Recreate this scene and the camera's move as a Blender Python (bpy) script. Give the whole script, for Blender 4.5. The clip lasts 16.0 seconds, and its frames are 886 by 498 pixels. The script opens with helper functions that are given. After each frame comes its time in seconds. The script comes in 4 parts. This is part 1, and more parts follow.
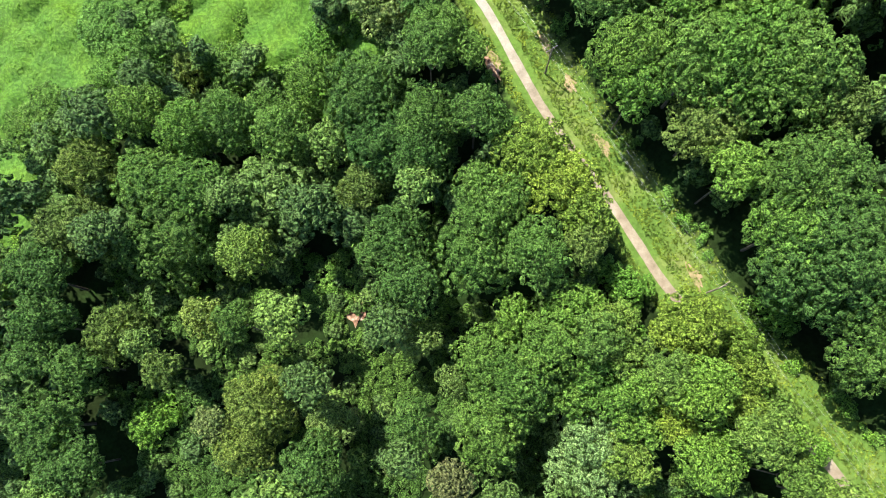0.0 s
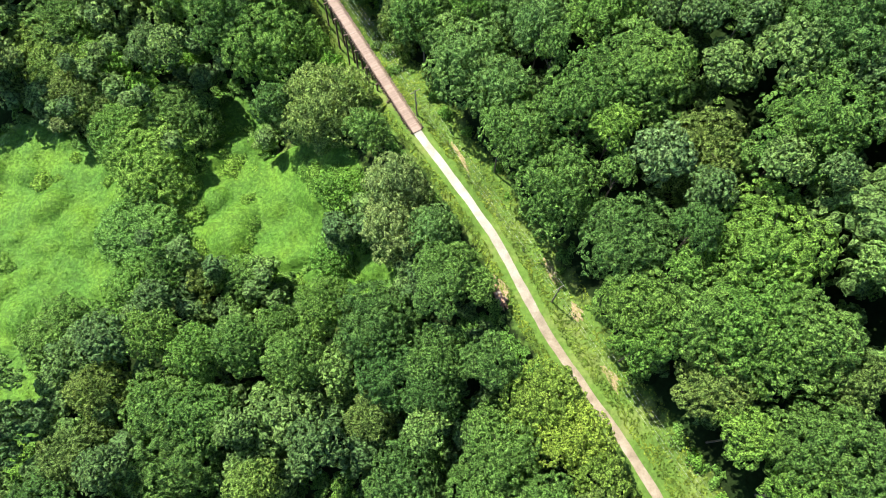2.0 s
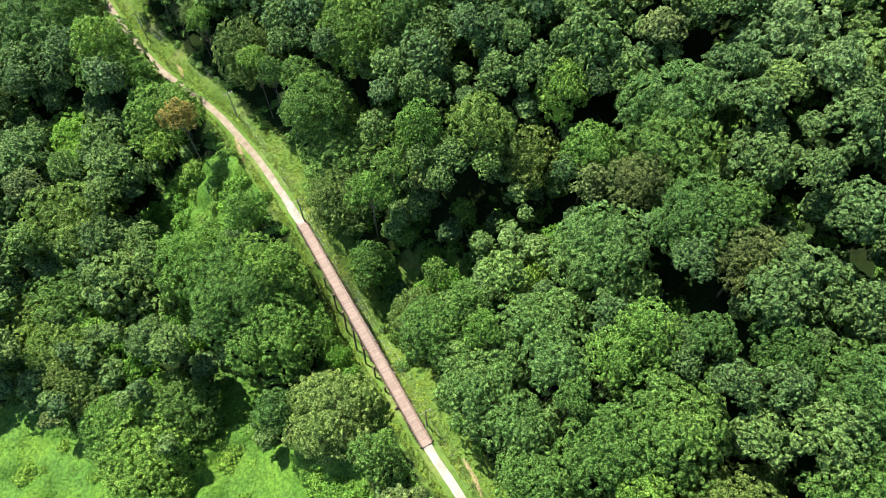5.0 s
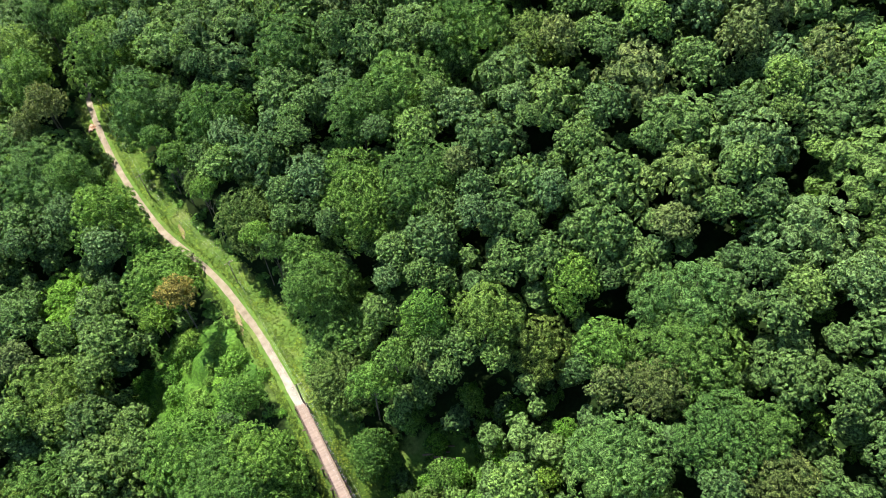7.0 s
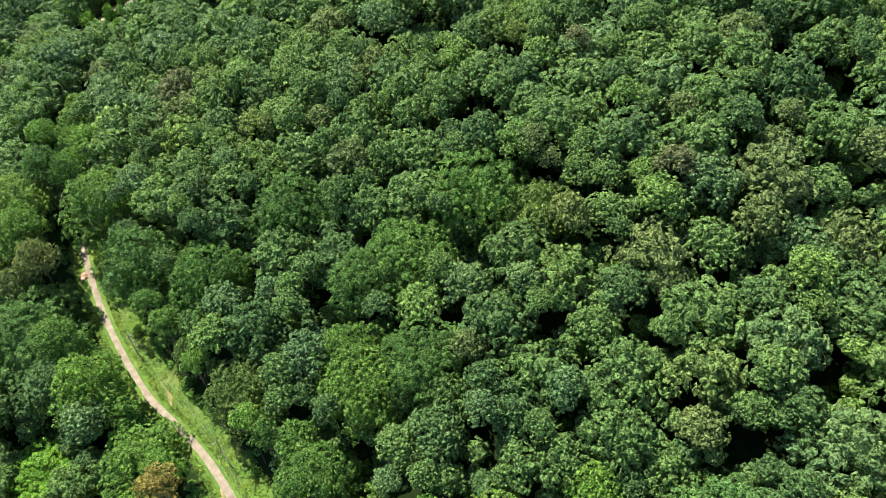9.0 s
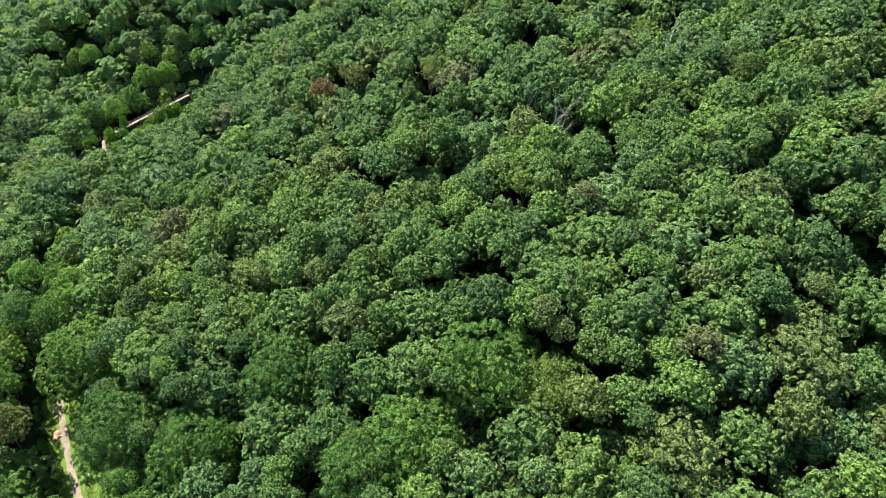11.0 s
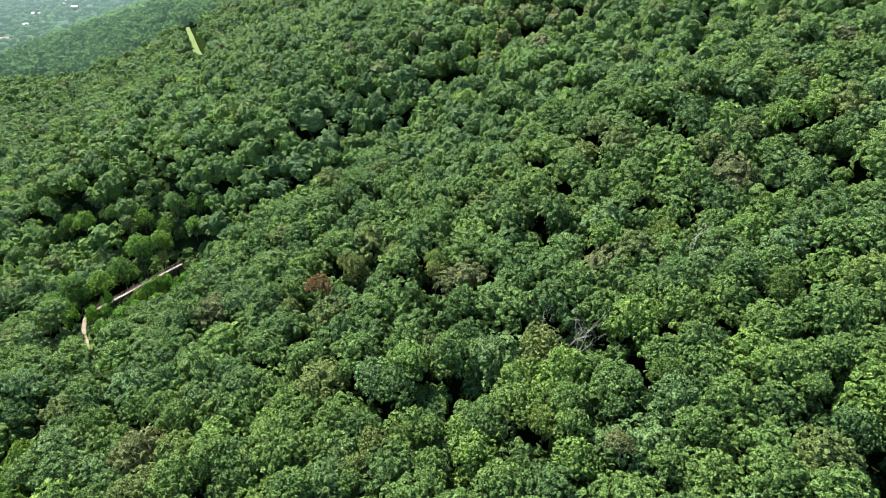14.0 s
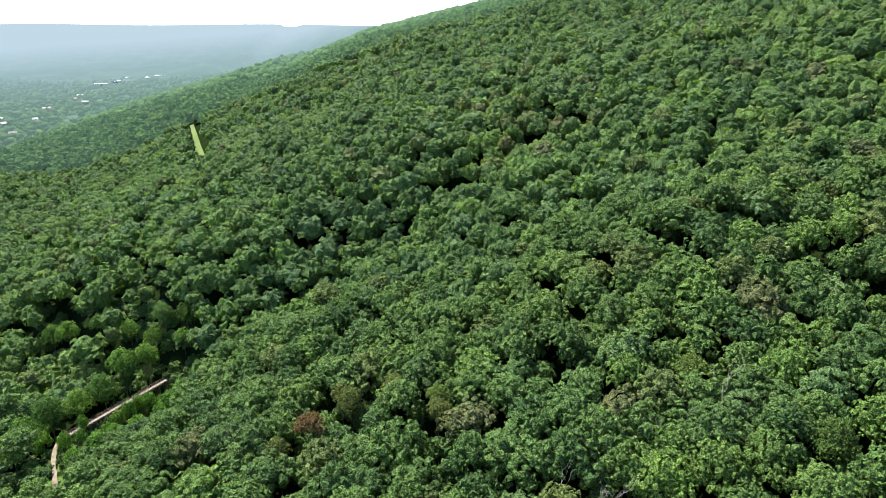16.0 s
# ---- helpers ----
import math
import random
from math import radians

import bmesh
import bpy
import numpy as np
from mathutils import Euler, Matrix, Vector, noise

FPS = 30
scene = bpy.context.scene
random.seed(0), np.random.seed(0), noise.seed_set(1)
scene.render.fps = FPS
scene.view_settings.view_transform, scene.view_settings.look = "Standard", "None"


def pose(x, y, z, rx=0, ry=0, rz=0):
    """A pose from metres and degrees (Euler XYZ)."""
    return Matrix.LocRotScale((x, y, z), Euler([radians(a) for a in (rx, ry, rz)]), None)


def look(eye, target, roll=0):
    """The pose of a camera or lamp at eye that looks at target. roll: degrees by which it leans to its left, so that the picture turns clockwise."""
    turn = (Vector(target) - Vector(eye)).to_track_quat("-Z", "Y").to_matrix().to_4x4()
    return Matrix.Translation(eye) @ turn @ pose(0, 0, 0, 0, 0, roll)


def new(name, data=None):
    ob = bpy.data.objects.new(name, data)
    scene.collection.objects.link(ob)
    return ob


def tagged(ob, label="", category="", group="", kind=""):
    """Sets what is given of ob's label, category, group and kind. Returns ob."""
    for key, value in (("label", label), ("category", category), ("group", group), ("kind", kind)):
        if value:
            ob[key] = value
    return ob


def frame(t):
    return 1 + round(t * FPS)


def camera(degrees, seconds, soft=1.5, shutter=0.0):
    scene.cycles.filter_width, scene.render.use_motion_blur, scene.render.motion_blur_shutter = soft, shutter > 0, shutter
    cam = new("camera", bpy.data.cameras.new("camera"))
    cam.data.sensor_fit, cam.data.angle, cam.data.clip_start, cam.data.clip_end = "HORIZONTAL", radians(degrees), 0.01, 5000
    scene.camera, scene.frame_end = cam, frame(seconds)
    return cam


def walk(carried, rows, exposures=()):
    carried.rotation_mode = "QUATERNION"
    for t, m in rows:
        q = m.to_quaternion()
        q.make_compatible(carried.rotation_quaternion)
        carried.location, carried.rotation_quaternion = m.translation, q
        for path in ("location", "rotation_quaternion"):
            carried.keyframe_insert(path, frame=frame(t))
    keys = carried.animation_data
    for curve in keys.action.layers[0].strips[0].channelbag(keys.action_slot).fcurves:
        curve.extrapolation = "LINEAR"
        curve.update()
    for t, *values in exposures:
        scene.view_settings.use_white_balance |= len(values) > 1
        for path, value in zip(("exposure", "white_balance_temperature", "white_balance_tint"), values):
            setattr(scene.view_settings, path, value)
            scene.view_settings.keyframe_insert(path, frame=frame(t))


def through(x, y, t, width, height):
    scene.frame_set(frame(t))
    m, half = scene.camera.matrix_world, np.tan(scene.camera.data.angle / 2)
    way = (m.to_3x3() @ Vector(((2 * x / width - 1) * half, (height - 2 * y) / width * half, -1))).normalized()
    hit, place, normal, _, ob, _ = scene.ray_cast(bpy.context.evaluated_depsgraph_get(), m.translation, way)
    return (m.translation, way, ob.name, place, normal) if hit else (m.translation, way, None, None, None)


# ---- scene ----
cam = camera(68.7, 16.0, 0.55)
METRES, EYE, TILT, LEAN, TURN = 200.0, 100.0, -77.4, 0.4, 0.0
ROWS = [
    (0.0, 0.0, 0.0, 0.0, -0.0, 0.0, 0.0),
    (0.5, -0.0021, -0.0032, 0.0356, -0.0, 1.72, -0.03),
    (1.0, -0.0041, -0.0065, 0.071, 0.02, 3.52, -0.06),
    (1.5, -0.006, -0.0097, 0.1068, 0.04, 5.32, -0.09),
    (2.0, -0.008, -0.0133, 0.1426, 0.04, 7.12, -0.1),
    (2.5, -0.0101, -0.016, 0.1768, -0.01, 8.99, -0.12),
    (3.0, -0.0119, -0.0167, 0.2105, -0.03, 10.83, -0.16),
    (3.5, -0.0137, -0.016, 0.2444, -0.02, 12.68, -0.18),
    (4.0, -0.0152, -0.0158, 0.2777, 0.06, 14.52, -0.17),
    (4.5, -0.0172, -0.0187, 0.3104, 0.11, 16.32, -0.16),
    (5.0, -0.019, -0.0224, 0.3419, 0.13, 18.14, -0.15),
    (7.5, -0.0291, -0.0427, 0.4904, 0.03, 27.13, -0.19),
    (8.0, -0.0311, -0.0468, 0.5202, -0.0, 28.9, -0.22),
    (8.5, -0.033, -0.0502, 0.55, -0.05, 30.77, -0.27),
    (9.0, -0.035, -0.0535, 0.58, -0.09, 32.64, -0.31),
    (11.5, -0.0446, -0.073, 0.7268, -0.32, 41.82, -0.38),
    (12.0, -0.0465, -0.0768, 0.7563, -0.33, 43.65, -0.39),
    (12.5, -0.0483, -0.0807, 0.7862, -0.35, 45.44, -0.39),
    (13.0, -0.0503, -0.0841, 0.8163, -0.37, 47.26, -0.4),
    (13.5, -0.0524, -0.0876, 0.8469, -0.4, 49.02, -0.4),
    (14.0, -0.0543, -0.091, 0.8779, -0.43, 50.8, -0.42),
    (14.5, -0.0565, -0.0938, 0.908, -0.46, 52.67, -0.43),
    (15.0, -0.0581, -0.0957, 0.9374, -0.46, 54.52, -0.45),
    (15.5, -0.06, -0.0977, 0.9653, -0.45, 56.34, -0.42),
    (16.0, -0.062, -0.1009, 0.9921, -0.47, 58.22, -0.41),
]
EXPOSURES = [(0.0, 1.69), (1.5, 1.74), (5.0, 1.68), (9.0, 1.65), (12.5, 1.70), (15.0, 1.58), (16.0, 1.47)]
walk(cam, [(t, pose(0, 0, EYE, TILT, LEAN, TURN) @ pose(METRES * x, METRES * y, METRES * z, 90 + pitch, roll, yaw)) for t, x, y, z, yaw, pitch, roll in ROWS],
     exposures=EXPOSURES)

# ---- world and sun ----
SUN_WAY = Vector((-0.72, 0.69, 0.0)).normalized()
SUN_UP = radians(59)
world = bpy.data.worlds.new("sky")
scene.world = world
world.use_nodes = True
nt = world.node_tree
sky = nt.nodes.new("ShaderNodeTexSky")
sky.sky_type, sky.sun_disc = "NISHITA", False
sky.sun_elevation, sky.sun_rotation = SUN_UP, math.atan2(SUN_WAY.x, SUN_WAY.y)
sky.air_density, sky.dust_density, sky.ozone_density = 0.7, 0.3, 1.5
nt.links.new(sky.outputs[0], nt.nodes["Background"].inputs[0])
nt.nodes["Background"].inputs[1].default_value = 0.13
sun = new("sun", bpy.data.lights.new("sun", "SUN"))
sun.data.energy, sun.data.angle, sun.data.color = 4.8, radians(0.55), (1.0, 0.96, 0.88)
sun.matrix_world = look((0, 0, 400), Vector((0, 0, 400)) - Vector((SUN_WAY.x * math.cos(SUN_UP), SUN_WAY.y * math.cos(SUN_UP), math.sin(SUN_UP))))


# ---- materials ----
def material(name, rough=0.7, spec=0.3):
    m = bpy.data.materials.new(name)
    m.use_nodes = True
    b = m.node_tree.nodes["Principled BSDF"]
    b.inputs["Roughness"].default_value = rough
    b.inputs["Specular IOR Level"].default_value = spec
    return m, m.node_tree, b


def ramp(nt, factor, stops):
    r = nt.nodes.new("ShaderNodeValToRGB")
    r.color_ramp.elements[0].position, r.color_ramp.elements[0].color = stops[0][0], (*stops[0][1], 1)
    r.color_ramp.elements[1].position, r.color_ramp.elements[1].color = stops[-1][0], (*stops[-1][1], 1)
    for at, col in stops[1:-1]:
        r.color_ramp.elements.new(at).color = (*col, 1)
    nt.links.new(factor, r.inputs[0])
    return r.outputs[0]


def noise_node(nt, scale, detail=4.0, rough=0.55):
    n = nt.nodes.new("ShaderNodeTexNoise")
    c = nt.nodes.new("ShaderNodeNewGeometry")
    nt.links.new(c.outputs["Position"], n.inputs["Vector"])
    n.inputs["Scale"].default_value, n.inputs["Detail"].default_value, n.inputs["Roughness"].default_value = scale, detail, rough
    return n.outputs[0]


def mixed(nt, factor, a, b, blend="MIX"):
    m = nt.nodes.new("ShaderNodeMix")
    m.data_type, m.blend_type = "RGBA", blend
    for value, socket in ((factor, m.inputs[0]), (a, m.inputs[6]), (b, m.inputs[7])):
        if isinstance(value, (int, float)):
            socket.default_value = value
        elif isinstance(value, tuple):
            socket.default_value = (*value, 1)
        else:
            nt.links.new(value, socket)
    return m.outputs[2]


def bumped(nt, b, height, strength, distance):
    n = nt.nodes.new("ShaderNodeBump")
    n.inputs["Strength"].default_value, n.inputs["Distance"].default_value = strength, distance
    nt.links.new(height, n.inputs["Height"])
    nt.links.new(n.outputs[0], b.inputs["Normal"])


def leafy(name, col, through=0.3, fine=2.4, holes=0.44, vary=1.0, flecked=1.0, patch=0.022, spread=1.0):
    """Leaves: a base colour that varies from clump to clump, tree to tree and over the hillside, with painted glints
    and gap shade, and lets some sun through.
    """
    col = (col[0] * 1.72, col[1] * 1.52, col[2] * 1.25)
    m, nt, b = material(name, 0.6, 0.14)
    geo = nt.nodes.new("ShaderNodeNewGeometry")
    info = nt.nodes.new("ShaderNodeObjectInfo")
    dark = tuple(c * (1 - 0.55 * vary) for c in col)
    light = (col[0] * (1 + 0.95 * vary), col[1] * (1 + 0.6 * vary), col[2] * (1 + 0.8 * vary))
    one = ramp(nt, geo.outputs["Random Per Island"], [(0.0, dark), (0.5, col), (1.0, light)])
    hue = ramp(nt, info.outputs["Random"], [(0.0, (0.80, 0.87, 0.84)), (0.5, (1, 1, 1)), (1.0, (1.16, 1.10, 0.95))])
    wide = ramp(nt, noise_node(nt, patch, 4.0), [(0.32, (1 - 0.15 * spread, 1 - 0.10 * spread, 1 - 0.07 * spread)), (0.5, (1, 1, 1)), (0.68, (1 + 0.17 * spread, 1 + 0.09 * spread, 0.97))])
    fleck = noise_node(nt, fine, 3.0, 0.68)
    # whitish sky glints and dark leaf gaps, multiplied into the base colour
    glint_flecks = ramp(nt, fleck, [(0.42, (1 - 0.68 * flecked,) * 3), (0.5, (0.92, 0.92, 0.92)), (0.57, (1 + 0.84 * flecked, 1 + 0.78 * flecked, 1 + 0.95 * flecked))])
    colour = mixed(nt, 1.0, mixed(nt, 1.0, mixed(nt, 1.0, one, glint_flecks, "MULTIPLY"), hue, "MULTIPLY"), wide, "MULTIPLY")
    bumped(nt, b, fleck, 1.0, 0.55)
    nt.links.new(colour, b.inputs["Base Color"])
    t = nt.nodes.new("ShaderNodeBsdfTranslucent")
    nt.links.new(mixed(nt, 1.0, colour, (1.35, 1.3, 0.6), "MULTIPLY"), t.inputs[0])
    mix = nt.nodes.new("ShaderNodeMixShader")
    mix.inputs[0].default_value = through
    nt.links.new(b.outputs[0], mix.inputs[1])
    nt.links.new(t.outputs[0], mix.inputs[2])
    if holes:
        # the gaps between the leaves of a spray
        gap = nt.nodes.new("ShaderNodeMath")
        gap.operation = "LESS_THAN"
        gap.inputs[1].default_value = holes
        nt.links.new(noise_node(nt, fine * 1.25, 1.0, 0.5), gap.inputs[0])
        clear = nt.nodes.new("ShaderNodeBsdfTransparent")
        cut = nt.nodes.new("ShaderNodeMixShader")
        nt.links.new(gap.outputs[0], cut.inputs[0])
        nt.links.new(mix.outputs[0], cut.inputs[1])
        nt.links.new(clear.outputs[0], cut.inputs[2])
        mix = cut
    nt.links.new(mix.outputs[0], nt.nodes["Material Output"].inputs[0])
    return m


def earthy(name, stops, scale, fine, rough=0.95, bump=0.4):
    """Ground: two scales of patches and a rough relief."""
    m, nt, b = material(name, rough, 0.15)
    colour = ramp(nt, noise_node(nt, scale, 5.0), stops)
    grain = ramp(nt, noise_node(nt, fine, 3.0, 0.7), [(0.3, (0.7, 0.7, 0.7)), (0.7, (1.25, 1.25, 1.25))])
    nt.links.new(mixed(nt, 1.0, colour, grain, "MULTIPLY"), b.inputs["Base Color"])
    bumped(nt, b, noise_node(nt, fine, 4.0, 0.7), bump, 0.3)
    return m


TINTS = {"green": (0.052, 0.118, 0.026), "dark": (0.038, 0.092, 0.023), "bluish": (0.054, 0.122, 0.036), "light": (0.064, 0.144, 0.028),
         "olive": (0.060, 0.109, 0.028), "yellowish": (0.068, 0.134, 0.030), "yellow": (0.082, 0.148, 0.026), "pale": (0.074, 0.136, 0.042),
         "silvery": (0.092, 0.178, 0.070), "pale_brown": (0.084, 0.144, 0.052), "russet": (0.060, 0.092, 0.030), "red": (0.078, 0.060, 0.028),
         "orange": (0.122, 0.122, 0.036), "vine": (0.060, 0.150, 0.026), "shrub": (0.054, 0.132, 0.028), "bright_vine": (0.063, 0.160, 0.024), "creeper": (0.066, 0.148, 0.024)}
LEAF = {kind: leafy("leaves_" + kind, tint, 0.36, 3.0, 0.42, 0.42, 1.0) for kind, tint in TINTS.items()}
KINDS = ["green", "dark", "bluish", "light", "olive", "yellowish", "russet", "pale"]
# massed crowns: same tints, blue share raised to paint in distance haze
MASS = {kind: leafy("massed_haze_blued_leaves_" + kind, (TINTS[kind][0] * 0.90, TINTS[kind][1] * 0.83, TINTS[kind][2] * 1.18), 0.36, 1.9, 0.38, 0.30, 1.0) for kind in KINDS}
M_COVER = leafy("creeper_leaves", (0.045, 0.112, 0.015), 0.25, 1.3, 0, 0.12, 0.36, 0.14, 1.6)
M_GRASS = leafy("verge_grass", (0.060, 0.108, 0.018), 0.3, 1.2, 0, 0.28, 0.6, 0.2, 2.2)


def land(name):
    """Hillside ground: litter under the trees, its colour darkened for canopy shade, that gives way, raggedly, to green
    cover where it lies open.
    """
    m, nt, b = material(name, 0.95, 0.0)
    # litter tone pulled near black to put the shade of the gaps into it
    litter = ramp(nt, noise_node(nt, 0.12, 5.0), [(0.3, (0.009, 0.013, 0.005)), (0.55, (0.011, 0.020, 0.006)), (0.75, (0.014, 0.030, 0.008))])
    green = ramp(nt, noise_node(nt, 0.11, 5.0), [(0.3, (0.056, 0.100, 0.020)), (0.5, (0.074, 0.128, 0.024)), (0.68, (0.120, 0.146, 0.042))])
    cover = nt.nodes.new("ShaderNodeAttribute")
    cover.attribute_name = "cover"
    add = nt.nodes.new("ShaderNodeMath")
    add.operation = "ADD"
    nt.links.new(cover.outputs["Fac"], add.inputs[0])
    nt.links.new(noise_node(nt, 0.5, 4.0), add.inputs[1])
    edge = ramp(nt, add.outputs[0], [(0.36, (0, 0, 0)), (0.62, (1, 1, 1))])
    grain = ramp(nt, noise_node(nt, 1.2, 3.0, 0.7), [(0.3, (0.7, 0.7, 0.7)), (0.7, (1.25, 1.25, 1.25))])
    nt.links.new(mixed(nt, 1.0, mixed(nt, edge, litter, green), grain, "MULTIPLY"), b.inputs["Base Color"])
    bumped(nt, b, noise_node(nt, 1.2, 4.0, 0.7), 0.4, 0.3)
    return m


M_LAND = land("hillside_ground")
M_MEADOW = earthy("mown_grass", [(0.3, (0.080, 0.115, 0.032)), (0.5, (0.105, 0.150, 0.042)), (0.72, (0.130, 0.165, 0.055))], 0.11, 0.6)
M_BARK = earthy("bark", [(0.3, (0.06, 0.048, 0.036)), (0.7, (0.16, 0.135, 0.105))], 1.2, 6.0)
def gravel(name):
    """Tan trail gravel with two worn wheel lines; fresh pale limestone grit before the long bridge."""
    m, nt, b = material(name, 0.95, 0.15)
    tan = ramp(nt, noise_node(nt, 0.5, 5.0), [(0.3, (0.135, 0.106, 0.072)), (0.5, (0.190, 0.154, 0.110)), (0.75, (0.25, 0.212, 0.16))])
    pale = ramp(nt, noise_node(nt, 0.5, 5.0), [(0.3, (0.20, 0.184, 0.15)), (0.7, (0.32, 0.30, 0.255))])
    geo, cut = nt.nodes.new("ShaderNodeNewGeometry"), nt.nodes.new("ShaderNodeSeparateXYZ")
    nt.links.new(geo.outputs["Position"], cut.inputs[0])
    far = nt.nodes.new("ShaderNodeMapRange")
    far.inputs["From Min"].default_value, far.inputs["From Max"].default_value = 52, 78
    nt.links.new(cut.outputs["Y"], far.inputs["Value"])
    end = nt.nodes.new("ShaderNodeMapRange")
    end.inputs["From Min"].default_value, end.inputs["From Max"].default_value = 172, 152
    nt.links.new(cut.outputs["Y"], end.inputs["Value"])
    both = nt.nodes.new("ShaderNodeMath")
    both.operation = "MULTIPLY"
    nt.links.new(far.outputs[0], both.inputs[0])
    nt.links.new(end.outputs[0], both.inputs[1])
    grain = ramp(nt, noise_node(nt, 3.0, 3.0, 0.7), [(0.3, (0.82, 0.82, 0.82)), (0.7, (1.15, 1.15, 1.15))])
    nt.links.new(mixed(nt, 1.0, mixed(nt, both.outputs[0], tan, pale), grain, "MULTIPLY"), b.inputs["Base Color"])
    bumped(nt, b, noise_node(nt, 6.0, 4.0, 0.7), 0.2, 0.1)
    return m


M_GRAVEL = gravel("trail_gravel")

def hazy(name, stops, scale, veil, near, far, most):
    """Far land: its own colours with haze painted over them, a pale blue emission that grows with distance."""
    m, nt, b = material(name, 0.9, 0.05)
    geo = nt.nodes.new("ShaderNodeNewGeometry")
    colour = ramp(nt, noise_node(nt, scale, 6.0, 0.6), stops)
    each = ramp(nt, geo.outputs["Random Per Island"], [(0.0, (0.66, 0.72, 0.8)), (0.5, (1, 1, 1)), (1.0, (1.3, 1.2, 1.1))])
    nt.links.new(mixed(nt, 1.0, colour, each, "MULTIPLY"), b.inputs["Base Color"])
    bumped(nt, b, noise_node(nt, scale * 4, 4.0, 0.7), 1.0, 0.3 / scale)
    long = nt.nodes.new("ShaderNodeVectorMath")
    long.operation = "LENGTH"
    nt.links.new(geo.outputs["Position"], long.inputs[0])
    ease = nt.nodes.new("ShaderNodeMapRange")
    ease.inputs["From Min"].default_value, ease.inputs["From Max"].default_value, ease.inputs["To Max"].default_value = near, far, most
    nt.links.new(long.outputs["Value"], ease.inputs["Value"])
    # this emission is the painted haze; no air is modelled
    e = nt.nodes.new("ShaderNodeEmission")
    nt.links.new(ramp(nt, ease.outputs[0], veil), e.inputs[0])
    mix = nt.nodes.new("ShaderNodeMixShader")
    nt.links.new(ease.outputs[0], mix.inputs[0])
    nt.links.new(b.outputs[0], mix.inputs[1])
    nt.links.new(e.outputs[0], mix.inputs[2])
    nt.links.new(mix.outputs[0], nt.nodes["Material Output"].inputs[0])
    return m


# haze colours from near to far, emitted by the surfaces themselves
HAZE_GLOW = [(0.0, (0.070, 0.130, 0.090)), (0.45, (0.115, 0.188, 0.172)), (0.8, (0.142, 0.202, 0.228)), (1.0, (0.205, 0.262, 0.305))]
M_FARWOOD = hazy("far_foliage_painted_haze", [(0.35, (0.040, 0.088, 0.024)), (0.5, (0.064, 0.128, 0.034)), (0.65, (0.098, 0.158, 0.044))], 0.14, HAZE_GLOW, 450, 4400, 0.95)
M_VALLEYWOOD = hazy("valley_foliage_painted_haze", [(0.35, (0.036, 0.078, 0.024)), (0.5, (0.058, 0.112, 0.036)), (0.65, (0.09, 0.14, 0.05))], 0.05, HAZE_GLOW, -200, 4300, 0.95)

# ---- the lie of the land ----
TRAIL_Y = [-400, -60, -14, 19, 34, 54.5, 65, 75, 88.5, 99, 116.6, 134, 150, 162, 173, 187, 197.5, 205, 220, 234.5, 250, 264, 280,
           330, 370, 402, 424, 436, 452, 470, 488, 500, 520, 560, 648, 767, 900, 1063, 2016, 3539, 5200]
TRAIL_X = [230, 95, 66.4, 39, 30.7, 17.5, 12.6, 7.7, -1, -8.3, -19, -29, -38, -46, -53.5, -65, -76, -86, -99, -110, -120, -128, -134,
           -148, -160, -168, -182, -187, -178, -168, -157, -168, -215, -250, -290, -330, -385, -460, -575, -690, -800]
GRADE = -15.5


def ease(a, b, v):
    t = np.clip((v - a) / (b - a), 0, 1)
    return t * t * (3 - 2 * t)


def trail_x(y, reach=3.0):
    return sum(np.interp(y + o * reach, TRAIL_Y, TRAIL_X) for o in (-1, 0, 1)) / 3


def aside(x, y):
    """How far a place lies uphill (+) or downhill (-) of the trail."""
    near = (x - trail_x(y)) * 0.85
    far = (x - (trail_x(y, 60) + trail_x(y, 25)) / 2) * 0.88
    k = ease(15, 60, np.abs(far))
    return near * (1 - k) + far * k


def height(x, y):
    x, y = np.asarray(x, float), np.asarray(y, float)
    d = aside(x, y)
    up = np.clip(d - 9, 0, 1100)
    z = GRADE + 0.37 * up - 0.10 * np.maximum(0, up - 90)
    z = z + 0.05 * (np.clip(y, 0, 1000) - 315) * np.clip(up / 200, 0, 1.5) * ease(150, 400, y)
    down = np.maximum(0, -d)
    z = z - 20 * ease(4, 40, down) - 0.045 * np.clip(down - 40, 0, 700)
    u = (y - 127) * 0.87 - (x + 25) * 0.5
    z = z - 12 * np.exp(-(u / 15) ** 2) * (1 - ease(30, 110, d)) * (1 - ease(15, 50, down))
    z = z + 12 * np.maximum(ease(490, 560, y), ease(140, 230, d) * ease(370, 440, y)) * (1 - ease(680, 830, y)) * ease(-120, -20, d)
    z = z + 36 * ease(950, 1300, y) * (1 - ease(20, 160, d)) * (1 - ease(40, 230, -d))
    u = (y - 466) * 0.9 - (x + 173) * 0.43
    z = z - 14 * np.exp(-(u / 28) ** 2) * (1 - ease(160, 420, d)) * (1 - ease(15, 60, down))
    return z + 1.4 * np.sin(x * 0.045 + 1) * np.sin(y * 0.038) * ease(12, 40, np.abs(d))


